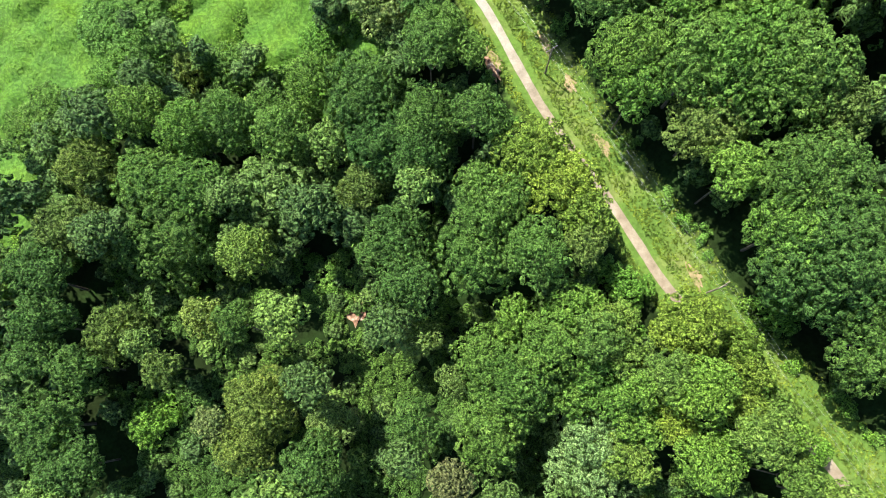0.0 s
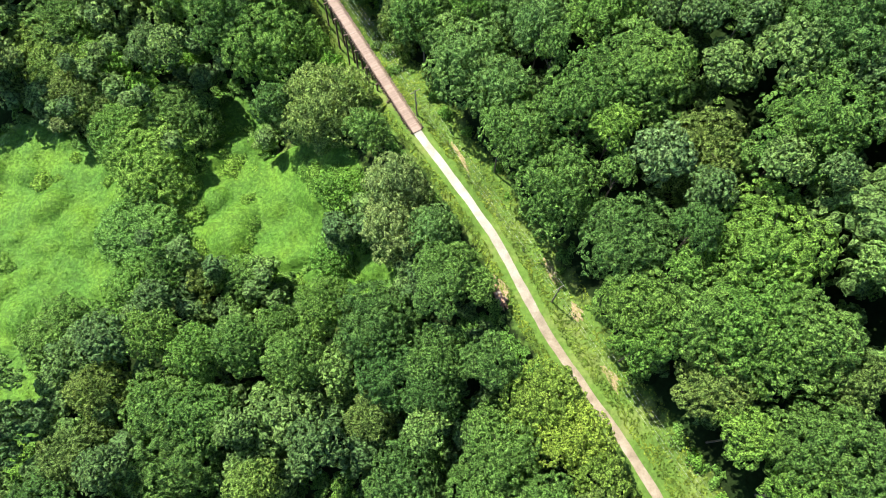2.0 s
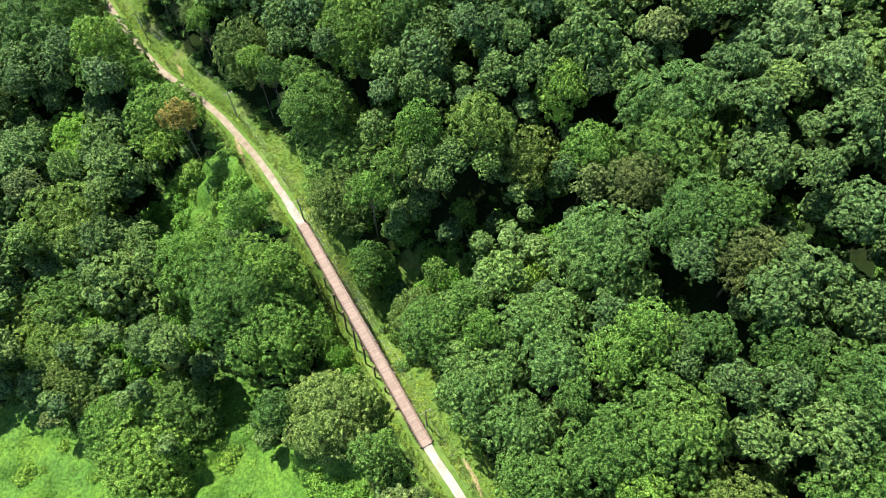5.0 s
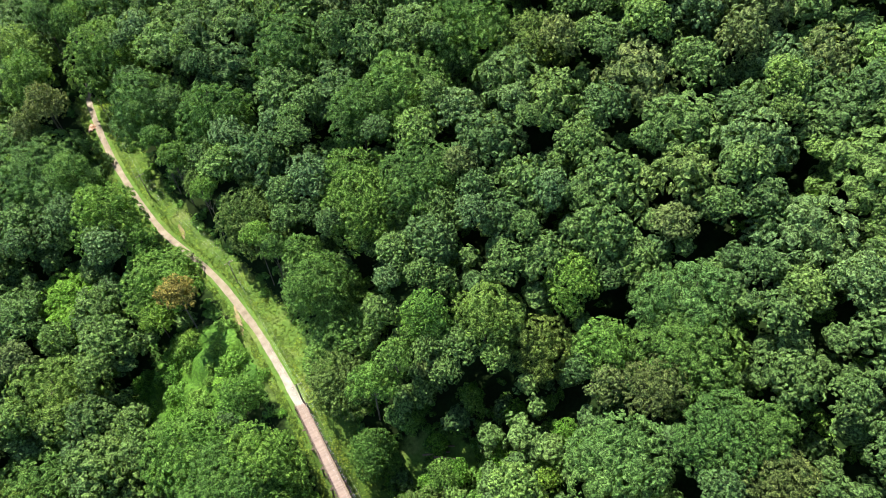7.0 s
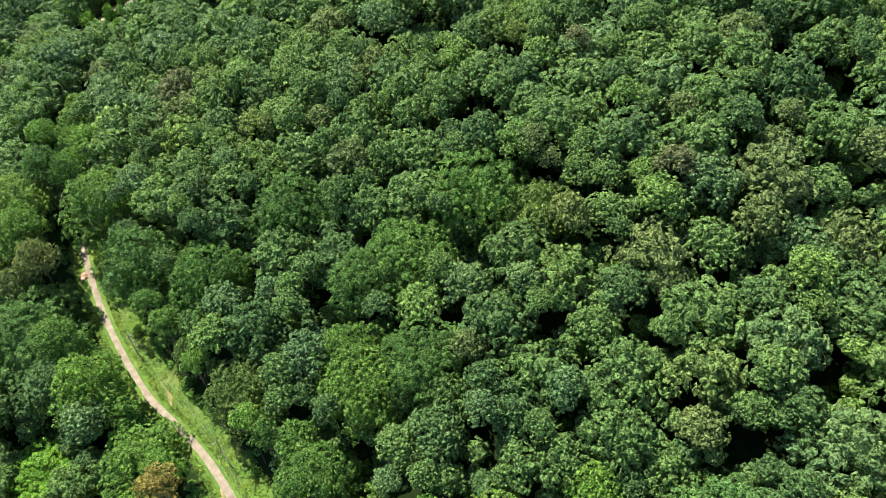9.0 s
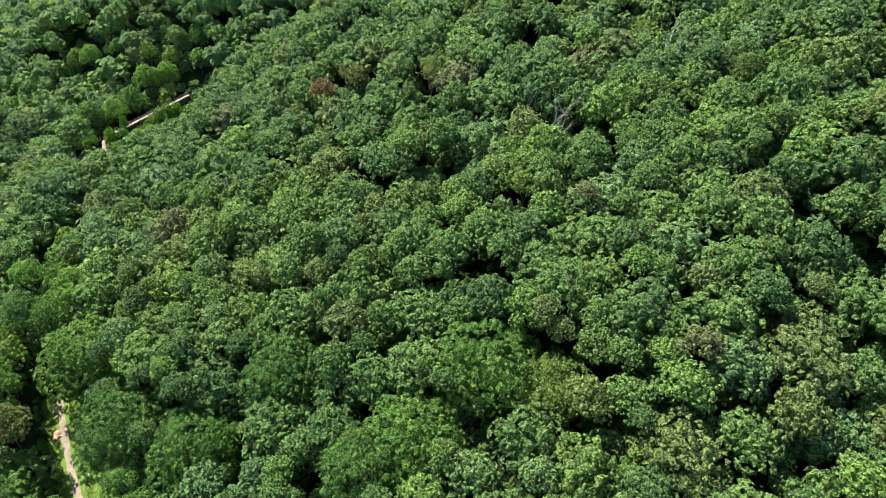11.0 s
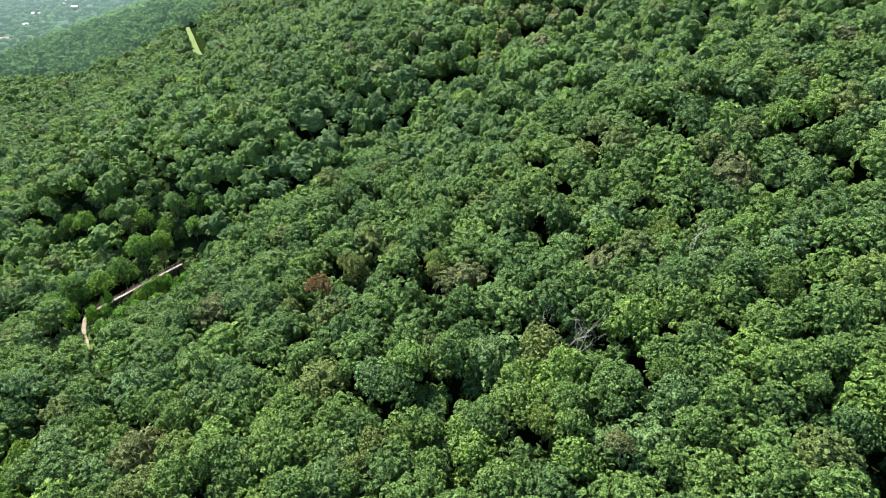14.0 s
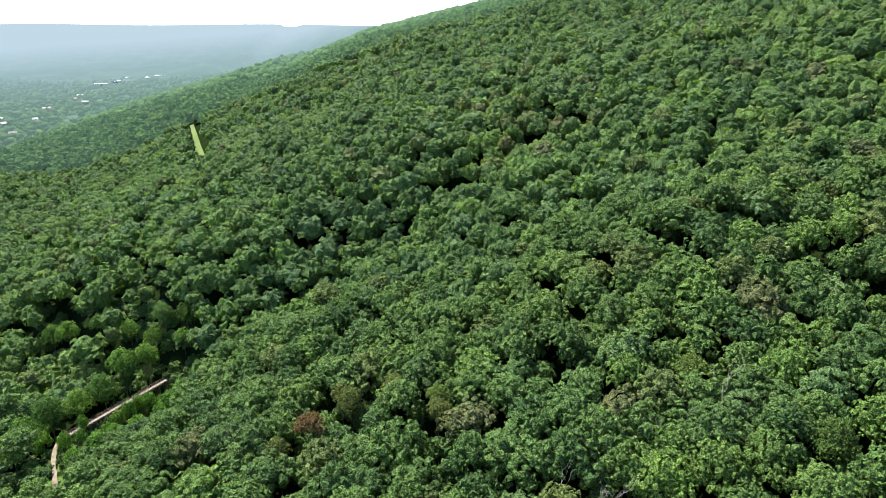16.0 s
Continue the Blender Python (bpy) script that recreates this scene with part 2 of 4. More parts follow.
GLADES = [(24, 107, 3.5), (42, 116, 4), (63, 105, 3.5), (59, 146, 4), (-16, 183, 3.5), (6, 147, 4), (-34, 216, 4), (60, 204, 4), (47, 168, 3), (-2, 172, 3), (33, 160, 3.5),
          (-60, 234, 3.5), (0, 260, 4), (79, 267, 3.5), (67, 183, 3), (-9, 303, 4), (-12, 292, 3.5), (124, 366, 4), (28, 319, 7), (25, 377, 4), (3, 42, 3), (-30, 23, 5),
          (-18, 0, 3), (-42, 47, 2.5), (-61, 15, 3), (-59, -12, 4), (46, 69, 3), (62, 79, 3.5), (-44, 118, 4)]
GLADES += [(52, 128, 5.5), (66, 133, 5), (70, 118, 5), (45, 137, 4.5), (82, 128, 5), (5, -10, 3.5), (-56, -14, 4), (-48, -3, 3.5), (-53, 15, 3.5), (-26, 25, 4), (-70, 21, 3.5), (-38, -16, 3.5), (-26, 8, 3)]
GLADES += [(-19, 15, 6), (-85, 463, 5), (-66, 491, 5), (167, 541, 5)]
CLEARINGS = [(-95, 80, 28, 27), (-42, 88, 22, 16), (-25, 68, 13, 8), (-101, 45, 10, 25), (-55, 108, 9, 13), (-108, 99, 15, 17), (-66, 88, 24, 12), (-68, 163, 20, 13), (-8, 142, 10, 6)]


def open_ground(x, y):
    """Above 0 where creepers or grass take the place of trees."""
    v = np.full(np.shape(x), -1.0)
    for cx, cy, rx, ry in CLEARINGS:
        v = np.maximum(v, 1 - np.hypot((x - cx) / rx, (y - cy) / ry))
    d = aside(x, y)
    v = np.maximum(v, np.where(y < 267, np.minimum((d + 4) / 8, (9.5 - d) / 8), -1))
    v = np.maximum(v, np.where((y > 395) & (y < 436), 1 - np.abs(d) / 4, -1))
    return v


def corridor(x, y):
    """Distance from the narrow dark cut that carries the trail on through the far woods."""
    return np.where((y > 492) & (y < 845), np.abs(x - np.interp(y, (492, 588, 703, 790, 845), (-160, -207, -233, -250, -262))), 99)


def glade_room(x, y):
    """How far it is to the nearest dark gap in the canopy."""
    gx, gy, gr = np.array(GLADES).T
    return (np.hypot(np.asarray(x)[..., None] - gx, np.asarray(y)[..., None] - gy) - 0.62 * gr).min(-1)


def mesh_of(name, verts, tris, mats, index=None, smooth=False):
    me = bpy.data.meshes.new(name)
    verts, tris = np.asarray(verts, np.float32), np.asarray(tris, np.int32)
    n = tris.shape[1]
    me.vertices.add(len(verts))
    me.vertices.foreach_set("co", verts.ravel())
    me.loops.add(tris.size)
    me.loops.foreach_set("vertex_index", tris.ravel())
    me.polygons.add(len(tris))
    me.polygons.foreach_set("loop_start", np.arange(len(tris), dtype=np.int32) * n)
    for m in mats:
        me.materials.append(m)
    if index is not None:
        me.polygons.foreach_set("material_index", np.asarray(index, np.int32))
    me.polygons.foreach_set("use_smooth", np.full(len(tris), smooth))
    me.update(calc_edges=True)
    return me


def spread(near, step, far, grow):
    """Grid lines: even up to near, then wider and wider up to far."""
    out = list(np.arange(near[0], near[1] + step, step))
    for side, end in ((1, far[1]), (-1, far[0])):
        s, at = step, out[-1] if side > 0 else out[0]
        while (at - end) * side < 0:
            s *= grow
            at += s * side
            out.append(at) if side > 0 else out.insert(0, at)
    return np.array(out)


gx, gy = spread((-130, 90), 2.5, (-3300, 2300), 1.09), spread((-40, 300), 2.5, (-700, 4700), 1.07)
X, Y = np.meshgrid(gx, gy)
Z = height(X, Y)
cols = len(gx)
i = (np.arange(len(gy) - 1)[:, None] * cols + np.arange(cols - 1)).ravel()
quads = np.stack([i, i + 1, i + cols + 1, i + cols], 1)
mid = np.stack([X.ravel()[quads].mean(1), Y.ravel()[quads].mean(1)])
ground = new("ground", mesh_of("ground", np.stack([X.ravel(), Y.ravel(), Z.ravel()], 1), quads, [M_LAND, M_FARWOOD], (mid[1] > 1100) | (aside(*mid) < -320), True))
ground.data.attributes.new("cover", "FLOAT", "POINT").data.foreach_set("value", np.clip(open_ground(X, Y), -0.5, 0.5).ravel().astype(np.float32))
tagged(ground, "hillside ground of shade-darkened leaf litter with green open patches", "ground", kind="structure")

# ---- trail ----
ty = np.concatenate([np.arange(-60, 99.5, 1.5), np.arange(153, 436, 1.5)])
mids = np.stack([trail_x(ty), ty], 1)
way = np.gradient(mids, axis=0)
way /= np.linalg.norm(way, axis=1)[:, None]
side = np.stack([way[:, 1], -way[:, 0]], 1)
rngt = np.random.default_rng(3)
half = 0.9 + np.convolve(rngt.normal(0, 0.08, len(ty)), np.ones(3) / 2, "same")
halr = 0.9 + np.convolve(rngt.normal(0, 0.08, len(ty)), np.ones(3) / 2, "same")
rings = []
for o, lift in ((-1.0, 0.03), (-0.55, 0.10), (0.0, 0.16), (0.55, 0.10), (1.0, 0.03)):
    p = mids + side * (o * np.where(o < 0, half, halr))[:, None]
    rings.append(np.c_[p, np.maximum(height(p[:, 0], p[:, 1]), GRADE - 0.4) + lift])
verts = np.stack(rings, 1).reshape(-1, 3)
quads = []
for k in range(len(ty) - 1):
    if ty[k + 1] - ty[k] < 3:
        quads += [(k * 5 + j, k * 5 + j + 1, k * 5 + j + 6, k * 5 + j + 5) for j in range(4)]
trail = new("trail", mesh_of("trail", verts, quads, [M_GRAVEL], None, True))
tagged(trail, "pale worn gravel trail along a level hillside bench", "path", kind="structure")

# ---- trees ----
ICO = bmesh.new()
bmesh.ops.create_icosphere(ICO, subdivisions=1, radius=1)
ICO_V = np.array([v.co for v in ICO.verts])
ICO_F = np.array([[v.index for v in f.verts] for f in ICO.faces])
ICO.free()


def unit(v):
    return v / np.linalg.norm(v, axis=-1, keepdims=True)


def rosettes(rng, p, n, size, leaves, droop=0.22):
    """Leaf clumps at the places p: small whorls of leaves that face n and hang at their rims."""
    k = len(p)
    size = size * rng.uniform(0.62, 1.28, (k, 1))
    a = unit(np.cross(n, rng.normal(size=(k, 3))))
    b = np.cross(n, a)
    turn = rng.uniform(0, 6.28, (k, 1)) + np.arange(leaves) * 6.2832 / leaves + rng.uniform(-0.2, 0.2, (k, leaves))
    reach = size * rng.uniform(0.40, 0.66, (k, leaves))
    drop = size * rng.uniform(-0.08, droop * 2, (k, leaves))
    wide = 2.3 / leaves
    v = []
    for s in (-wide, wide):
        c, q = np.cos(turn + s)[..., None], np.sin(turn + s)[..., None]
        d = drop + size * rng.uniform(-0.1, 0.1, (k, leaves))
        v.append(p[:, None] + (a[:, None] * c + b[:, None] * q) * reach[..., None] - n[:, None] * d[..., None])
    # the leaves of one whorl share their middle, so that a whorl is one piece
    mid = (p + n * size * 0.16)
    verts = np.concatenate([mid[:, None], np.stack(v, 2).reshape(k, leaves * 2, 3)], 1)
    stride = leaves * 2 + 1
    f = np.stack([np.zeros(leaves, int), 1 + 2 * np.arange(leaves), 2 + 2 * np.arange(leaves)], 1)
    tris = (np.arange(k)[:, None, None] * stride + f[None]).reshape(-1, 3)
    return verts.reshape(-1, 3), tris


def puffs_at(rng, p, n, size, rings=2):
    """Leaf puffs at the places p: small ragged domes that face n, of one or two whorls of leaves."""
    k = len(p)
    a = unit(np.cross(n, rng.normal(size=(k, 3))))
    b = np.cross(n, a)
    rows = [(p + n * size[:, None] * rng.uniform(0.4, 0.85, (k, 1)))[:, None]]
    for ring, (wide, low) in enumerate(((0.62, 0.26), (1.12, -0.34)) if rings == 2 else ((1.1, -0.2),)):
        t = rng.uniform(-0.34, 0.34, (k, 5)) + (np.arange(5) + 0.5 * ring) * 6.2832 / 5
        w = size[:, None] * wide * rng.uniform(0.62, 1.38, (k, 5))
        h = size[:, None] * (low + rng.uniform(-0.3, 0.3, (k, 5)))
        rows.append(p[:, None] + (a[:, None] * np.cos(t)[..., None] + b[:, None] * np.sin(t)[..., None]) * w[..., None] + n[:, None] * h[..., None])
    verts = np.concatenate(rows, 1)
    f = []
    for j in range(5):
        i, o = 1 + j, 1 + (j + 1) % 5
        f += [(0, i, o), (i, 6 + j, o), (o, 6 + j, 6 + (j + 1) % 5)] if rings == 2 else [(0, i, o)]
    tris = (np.arange(k)[:, None, None] * (1 + 5 * rings) + np.array(f)[None]).reshape(-1, 3)
    return verts.reshape(-1, 3), tris


def crown(rng, r, deep, lobes, count, size, core=0.78, rough=0.08, rings=2):
    """A crown of radius r over a base at z 0: boughs as rounded masses, each set all over with leaf puffs and dark gaps between them."""
    cs, rs = [(0, 0, deep * 0.50)], [r * 0.58]
    for k in range(lobes):
        a = k * 2.4 + rng.uniform(-0.4, 0.4)
        low = (k + 0.5) / lobes
        rad = r * (0.20 + 0.44 * low ** 0.6) * rng.uniform(0.86, 1.14)
        rs.append(r * rng.uniform(0.28, 0.44))
        cs.append((rad * math.cos(a), rad * math.sin(a), deep * (0.66 - 0.52 * low + rng.uniform(-0.1, 0.1))))
    cs, rs = np.array(cs), np.array(rs)
    flat = np.array((1, 1, min(1.0, deep / r * 0.78)))
    tries = count * 14
    pick = rng.choice(len(rs), tries, p=rs ** 2 / (rs ** 2).sum())
    v = unit(rng.normal(size=(tries, 3)) + (0, 0, 0.4))
    at = cs[pick] + v * flat * (rs[pick] * rng.uniform(1 - rough, 1 + rough, tries))[:, None]
    inside = (np.linalg.norm((at[:, None] - cs[None]) / flat, axis=2) < rs * 0.88)
    inside[np.arange(tries), pick] = False
    free = np.where(~inside.any(1) & (v[:, 2] > -0.5))[0]
    wide = size * rng.uniform(0.55, 1.35, tries)
    if count > 60:
        # sprays of leaves bulge out of each bough, with gaps between them
        bulge = r * 0.2
        tops = np.zeros(0, int)
        for k in free:
            if not len(tops) or (np.linalg.norm(at[tops] - at[k], axis=1) > bulge * rng.uniform(1.15, 1.6)).all():
                tops = np.append(tops, k)
        swell = np.full(tries, -1.0)
        for k in range(0, len(free), 500):
            near = np.linalg.norm(at[free[k:k + 500], None] - at[tops][None], axis=2)
            swell[free[k:k + 500]] = 1 - (near.min(1) / bulge) ** 2
        high = rng.uniform(0.5, 1.15, tries)
        at = at + v * flat * (bulge * 0.95 * (np.sqrt(np.clip(swell, 0, 1)) - 0.45) * high)[:, None]
        free = free[swell[free] > rng.uniform(0.0, 0.36, len(free))]
    chosen = np.zeros(0, int)
    for k in free:
        if len(chosen) >= count:
            break
        if not len(chosen) or (np.linalg.norm(at[chosen] - at[k], axis=1) > 0.76 * (wide[chosen] + wide[k])).all():
            chosen = np.append(chosen, k)
    n = unit(v[chosen] * 0.75 + (0, 0, 0.5) + rng.normal(0, 0.2, (len(chosen), 3)))
    vs, fs = puffs_at(rng, at[chosen], n, wide[chosen], rings)
    if rings == 1 and count < 60:
        cs, rs = np.array([(0, 0, deep * 0.36)]), np.array([r * 0.95])
    vc = (cs[:, None] + ICO_V[None] * flat * (rs * core)[:, None, None]).reshape(-1, 3)
    fc = (np.arange(len(rs))[:, None, None] * len(ICO_V) + ICO_F[None]).reshape(-1, 3)
    return np.concatenate([vs, vc]), np.concatenate([fs, fc + len(vs)])


def tube(path, radii, n=6):
    """Verts and quads of a tapered limb along a path."""
    path = np.array(path, float)
    ax = unit(np.gradient(path, axis=0))
    a = unit(np.cross(ax, (0.31, 0.95, 0.11)))
    b = np.cross(ax, a)
    t = np.arange(n) * 6.2832 / n
    v = path[:, None] + (a[:, None] * np.cos(t)[:, None] + b[:, None] * np.sin(t)[:, None]) * np.array(radii)[:, None, None]
    f = [(k * n + j, k * n + (j + 1) % n, (k + 1) * n + (j + 1) % n, (k + 1) * n + j) for k in range(len(path) - 1) for j in range(n)]
    return v.reshape(-1, 3), np.array(f)


def joined(pieces):
    vs, fs, at = [], [], 0
    for v, f in pieces:
        vs.append(v), fs.append(np.asarray(f) + at)
        at += len(v)
    return np.concatenate(vs), np.concatenate(fs)


def trunk(rng, tall, reach, limbs=5):
    """A leaning, tapered trunk with limbs that fork into the crown."""
    lean = rng.normal(0, tall * 0.02, 2)
    line = [(lean[0] * t * t, lean[1] * t * t, tall * t - 1.0 * (t == 0)) for t in (0, 0.05, 0.3, 0.6, 0.85, 1.0)]
    pieces = [tube(line, tall * np.array((0.022, 0.017, 0.014, 0.011, 0.006, 0.002)))]
    for k in range(limbs):
        a, t = k * 2.4 + rng.uniform(-0.5, 0.5), rng.uniform(0.5, 0.75)
        s = np.array((lean[0] * t * t, lean[1] * t * t, tall * t))
        out = np.array((math.cos(a), math.sin(a), 0)) * reach * rng.uniform(0.55, 0.8)
        pieces.append(tube([s, s + out * 0.45 + (0, 0, tall * 0.09), s + out + (0, 0, tall * 0.16)], tall * np.array((0.008, 0.005, 0.002)), 4))
    return joined(pieces)


SIZES = (4.5, 7.0, 10.0)
NEAR, rng = {}, np.random.default_rng(11)
for size in SIZES:
    for k in range(4):
        at = SIZES.index(size)
        NEAR[size, k] = crown(rng, size, size * rng.uniform(1.1, 1.4), (7, 11, 15)[at], (230, 460, 720)[at], (0.48, 0.54, 0.60)[at], 0.70, rings=1)
FULL = [crown(rng, 6.0, 7.4, 9, 190, 0.62, 0.70, rings=1) for k in range(6)]
MID = [crown(rng, 6.0, 7.2, 8, 110, 0.80, 0.72, rings=1) for k in range(6)]
FAR = [crown(rng, 6.0, 7.0, 6, 30, 1.35, rings=1) for k in range(6)]
WOOD = [trunk(rng, 1.0, 0.30) for k in range(3)]
TRUNKS = [mesh_of("trunk", v, f, [M_BARK], None, True) for v, f in WOOD]
CROWNS = {}

TALL = {"vine": 8, "shrub": 8, "bright_vine": 14, "yellow": 19, "silvery": 17, "pale": 17, "pale_brown": 16, "olive": 21}
WORDS = {"green": "tall oak-like tree with a full green crown", "dark": "tall tree with a dense dark green crown", "bluish": "tall tree with a rounded blue-green crown",
         "light": "broadleaf tree with a light green crown", "olive": "tree with a dull olive-brown crown", "yellowish": "tree with a yellowish green crown",
         "yellow": "bright yellow-green tree beside the gravel trail", "pale": "tree with pale flowering whitish-green leaves", "silvery": "tree with a pale silvery green feathery crown",
         "pale_brown": "tree with pale brownish seed clusters on its crown", "russet": "small tree with thinning russet-brown leaves", "orange": "small tree turning orange beside the trail",
         "red": "dying tree with rusty red leaves among green ones", "vine": "low tree mound draped in bright green creepers", "shrub": "wide dark green shrub in the open creeper meadow",
         "bright_vine": "broad tree overgrown with bright green creepers"}
planted = []


def tree(kind, x, y, r, tall=None, long=1.0):
    """One tree: trunk and crown under an empty at its foot."""
    rng = np.random.default_rng(abs(int(x * 131 + y * 17)) + 5)
    size = min(SIZES, key=lambda s: abs(s - r))
    variant = int(rng.integers(4))
    d = float(aside(x, y))
    if 36 < x < 88 and 96 < y < 152 and kind in ("green", "light"):
        kind = "dark"
    if d < -4 and 100 < y < 215 and kind in ("green", "dark") and rng.random() < 0.7:
        kind = "light"
    if 18 < x < 64 and y < 18 and d < 6 and kind in ("olive", "green", "dark"):
        kind = "yellowish" if rng.random() < 0.5 else "light"
    # dark kind forced here, partly to paint in the slope's shaded gaps
    if x < 0 and y < 24 and kind in ("green", "light"):
        kind = "dark"
    tall = tall or TALL.get(kind, 24 + 4.5 * float(ease(12, 26, d) * (1 - ease(85, 120, y)) + ease(200, 250, y))) * rng.uniform(0.94, 1.06)
    if -60 < y < 264 and d > 5:
        x += max(0.0, (8.0 if y < 45 else 4.0) + 0.85 * r - d) / 0.85
    if 168 <= y < 272 and d < 0:
        x -= max(0.0, 2.0 + 0.92 * r + d) / 0.85
    if 44 < y < 168 and d < 0:
        x -= max(0.0, (4.2 if y < 100 else 2.4) + 1.05 * r + d) / 0.85
    if tall > 15 and d < -45 and 55 < y < 150:
        tall *= 0.58
    z = float(height(x, y))
    d = float(aside(x, y))
    if d < -6 and 165 < y < 200 and kind != "orange":
        tall = min(tall, 15)
    if -30 < d < 0 and 44 < y < 175:
        tall = min(tall, max(10.0, GRADE - z + 1.3 * (-d - 0.75 * r) + 4.0))
    ob = new("shrub" if tall < 10 else "tree")
    ob.matrix_world = pose(x, y, z, 0, 0, rng.uniform(0, 360))
    tagged(ob, WORDS[kind], "shrub" if tall < 10 else "tree", "hillside trees")
    k = r / size
    key = (size, variant, kind)
    if key not in CROWNS:
        v, f = NEAR[size, variant]
        CROWNS[key] = mesh_of("crown", v, f, [LEAF[kind]])
    top = float(NEAR[size, variant][0][:, 2].max())
    squash = min(rng.uniform(1.05, 1.35) * long, 0.95 * tall / (top * k))
    c = new("crown", CROWNS[key])
    c.parent, c.scale, c.location = ob, (k, k, k * squash), (0, 0, max(0.2, tall - top * k * squash))
    t = new("trunk", TRUNKS[variant % 3])
    t.parent, t.scale = ob, (min(tall * 0.88, 2.3 * r), min(tall * 0.88, 2.3 * r), tall * 0.88)
    planted.append((x, y, r))
    return ob


def plant(kind, places, tall=None):
    for x, y, r in places:
        tree(kind, x, y, r * (0.91 if y < 28 and x < 12 else 1.14), tall)


plant("green", [(-87, 57, 8.6), (-65, 72, 6.3), (-47, 69, 6.6), (-81, 107, 7.6), (-30, 170, 10.6), (-24, 142, 5.6)], 13)
plant("olive", [(-72, 45, 6.4), (-16, 39, 5.2), (-75, 32, 7.0), (-65, 11, 7.8), (-53, 5, 4.8), (22, 23, 3.5), (-35, -2, 8.7), (-37, -9, 6.6), (34, 3, 4.2), (39, 1, 5.2), (46, -6, 4.3), (38, 43, 6.7), (60, 43, 6.1), (43, 82, 8.3), (-10, 126, 6.7), (14, 158, 7.2), (-92, 116, 6.7), (-56, 198, 8.9), (16, 229, 8.7)])
plant("light", [(-72, 67, 7.0)], 13)
plant("olive", [(-56, 70, 4.7), (-96, 118, 6.2), (-31, 158, 7.9)], 13)
plant("light", [(-52, 52, 6.0), (30, 1, 3.0), (41, -10, 5.3), (29, 49, 4.8), (40, 34, 4.7), (46, 25, 6.6), (31, 111, 6.6), (26, 108, 5.5), (50, 63, 10.0), (47, 51, 8.4), (51, 105, 5.5), (-10, 162, 5.3), (26, 152, 6.2), (48, 131, 4.9), (41, 109, 4.1), (21, 165, 5.6), (-97, 202, 8.3)])
plant("green", [(-62, 55, 5.7), (-43, 53, 5.9), (-38, 58, 5.3), (-32, 50, 6.2), (-27, 61, 6.4), (-59, 41, 7.2), (-50, 39, 7.0), (-78, 22, 7.5), (-76, 13, 6.8), (-68, 5, 5.4), (-76, 6, 5.5), (-7, 19, 7.1), (6, 24, 9.2), (8, 32, 7.6), (15, 23, 5.5), (7, 6, 7.5), (13, 2, 7.5), (18, 8, 5.8), (24, 9, 4.2), (8, -6, 8.6), (-6, -5, 6.1), (31, 55, 6.9), (52, 48, 7.9), (-44, 125, 10.3)])
plant("green", [(-53, 132, 9.8), (-103, 141, 10.2), (-18, 95, 4.6), (-2, 65, 6.1), (-8, 118, 7.2), (6, 89, 4.4), (13, 87, 6.0), (19, 78, 7.6), (24, 92, 7.8), (33, 95, 8.9), (40, 52, 6.9), (57, 81, 8.3), (41, 148, 9.8), (42, 131, 8.1), (-64, 142, 10.4), (-47, 138, 8.9), (-83, 188, 9.8), (-71, 229, 11.6), (-115, 265, 11.4), (-29, 201, 8.2), (-26, 192, 9.2), (-35, 175, 7.8), (-16, 222, 11.5), (1, 237, 12.7)])
plant("dark", [(-15, 56, 8.1), (-12, 47, 7.4), (-3, 49, 6.0), (-4, 43, 5.5), (5, 47, 4.8), (-55, 31, 10.5), (-39, 13, 4.5), (-10, 28, 7.2), (-24, -13, 7.3), (-73, -6, 8.5), (-67, -13, 7.1), (55, 32, 7.8), (51, 18, 7.6), (58, 22, 8.7), (60, 8, 7.4), (-3, 58, 4.2), (30, 67, 7.9), (62, 96, 8.7), (-125, 224, 16.4), (-92, 238, 11.8), (-12, 196, 9.7), (-27, 217, 7.9), (-49, 246, 11.7)])
plant("vine", [(-26, 42, 3.6), (31, 18, 4.5), (-59, -5, 6.3), (53, 15, 4.3), (-76, 133, 6.8), (-96, 132, 8.5), (-25, 88, 5.9), (-27, 75, 5.3)])
plant("yellowish", [(-38, 26, 6.4), (3, 162, 7.2), (-103, 160, 11.7), (-100, 126, 7.7), (-137, 267, 9.8)])
plant("yellow", [(49, 3, 3.9), (49, 8, 3.5), (49, -3, 3.4), (52, -8, 2.5)], 12)
plant("pale", [(-48, 15, 5.2), (-5, 10, 4.8), (1, 2, 4.2), (-22, -5, 6.0), (-26, 106, 9.1), (-30, 101, 5.5)])
plant("yellow", [(15, 40, 6.7), (20, 34, 6.0), (23, 29, 4.7), (39, 11, 5.8)])
plant("silvery", [(26, -8, 6.8), (26, -15, 7.0)])
plant("yellowish", [(-108, 134, 8.7)], 13)
plant("dark", [(-72, 101, 10.9), (-67, 111, 8.8)], 13)
plant("pale_brown", [(-12, 84, 6.4), (-13, 76, 6.4)])
plant("shrub", [(-74, 83, 10.1)])
plant("bluish", [(2, 107, 8.3), (14, 116, 8.5), (9, 98, 6.9), (26, 130, 9.2), (42, 158, 9.8)])
plant("russet", [(34, 142, 6.2), (49, 123, 6.4), (-124, 240, 5.6), (-131, 235, 4.4)])
plant("orange", [(-70, 175, 4.6)], 23)
plant("bright_vine", [(-112, 190, 12.3)])
plant("bright_vine", [(-87, 128, 4.4), (-80, 121, 4.4), (-73, 117, 3.8), (-89, 117, 4.8), (-66, 127, 3.6)], 8)

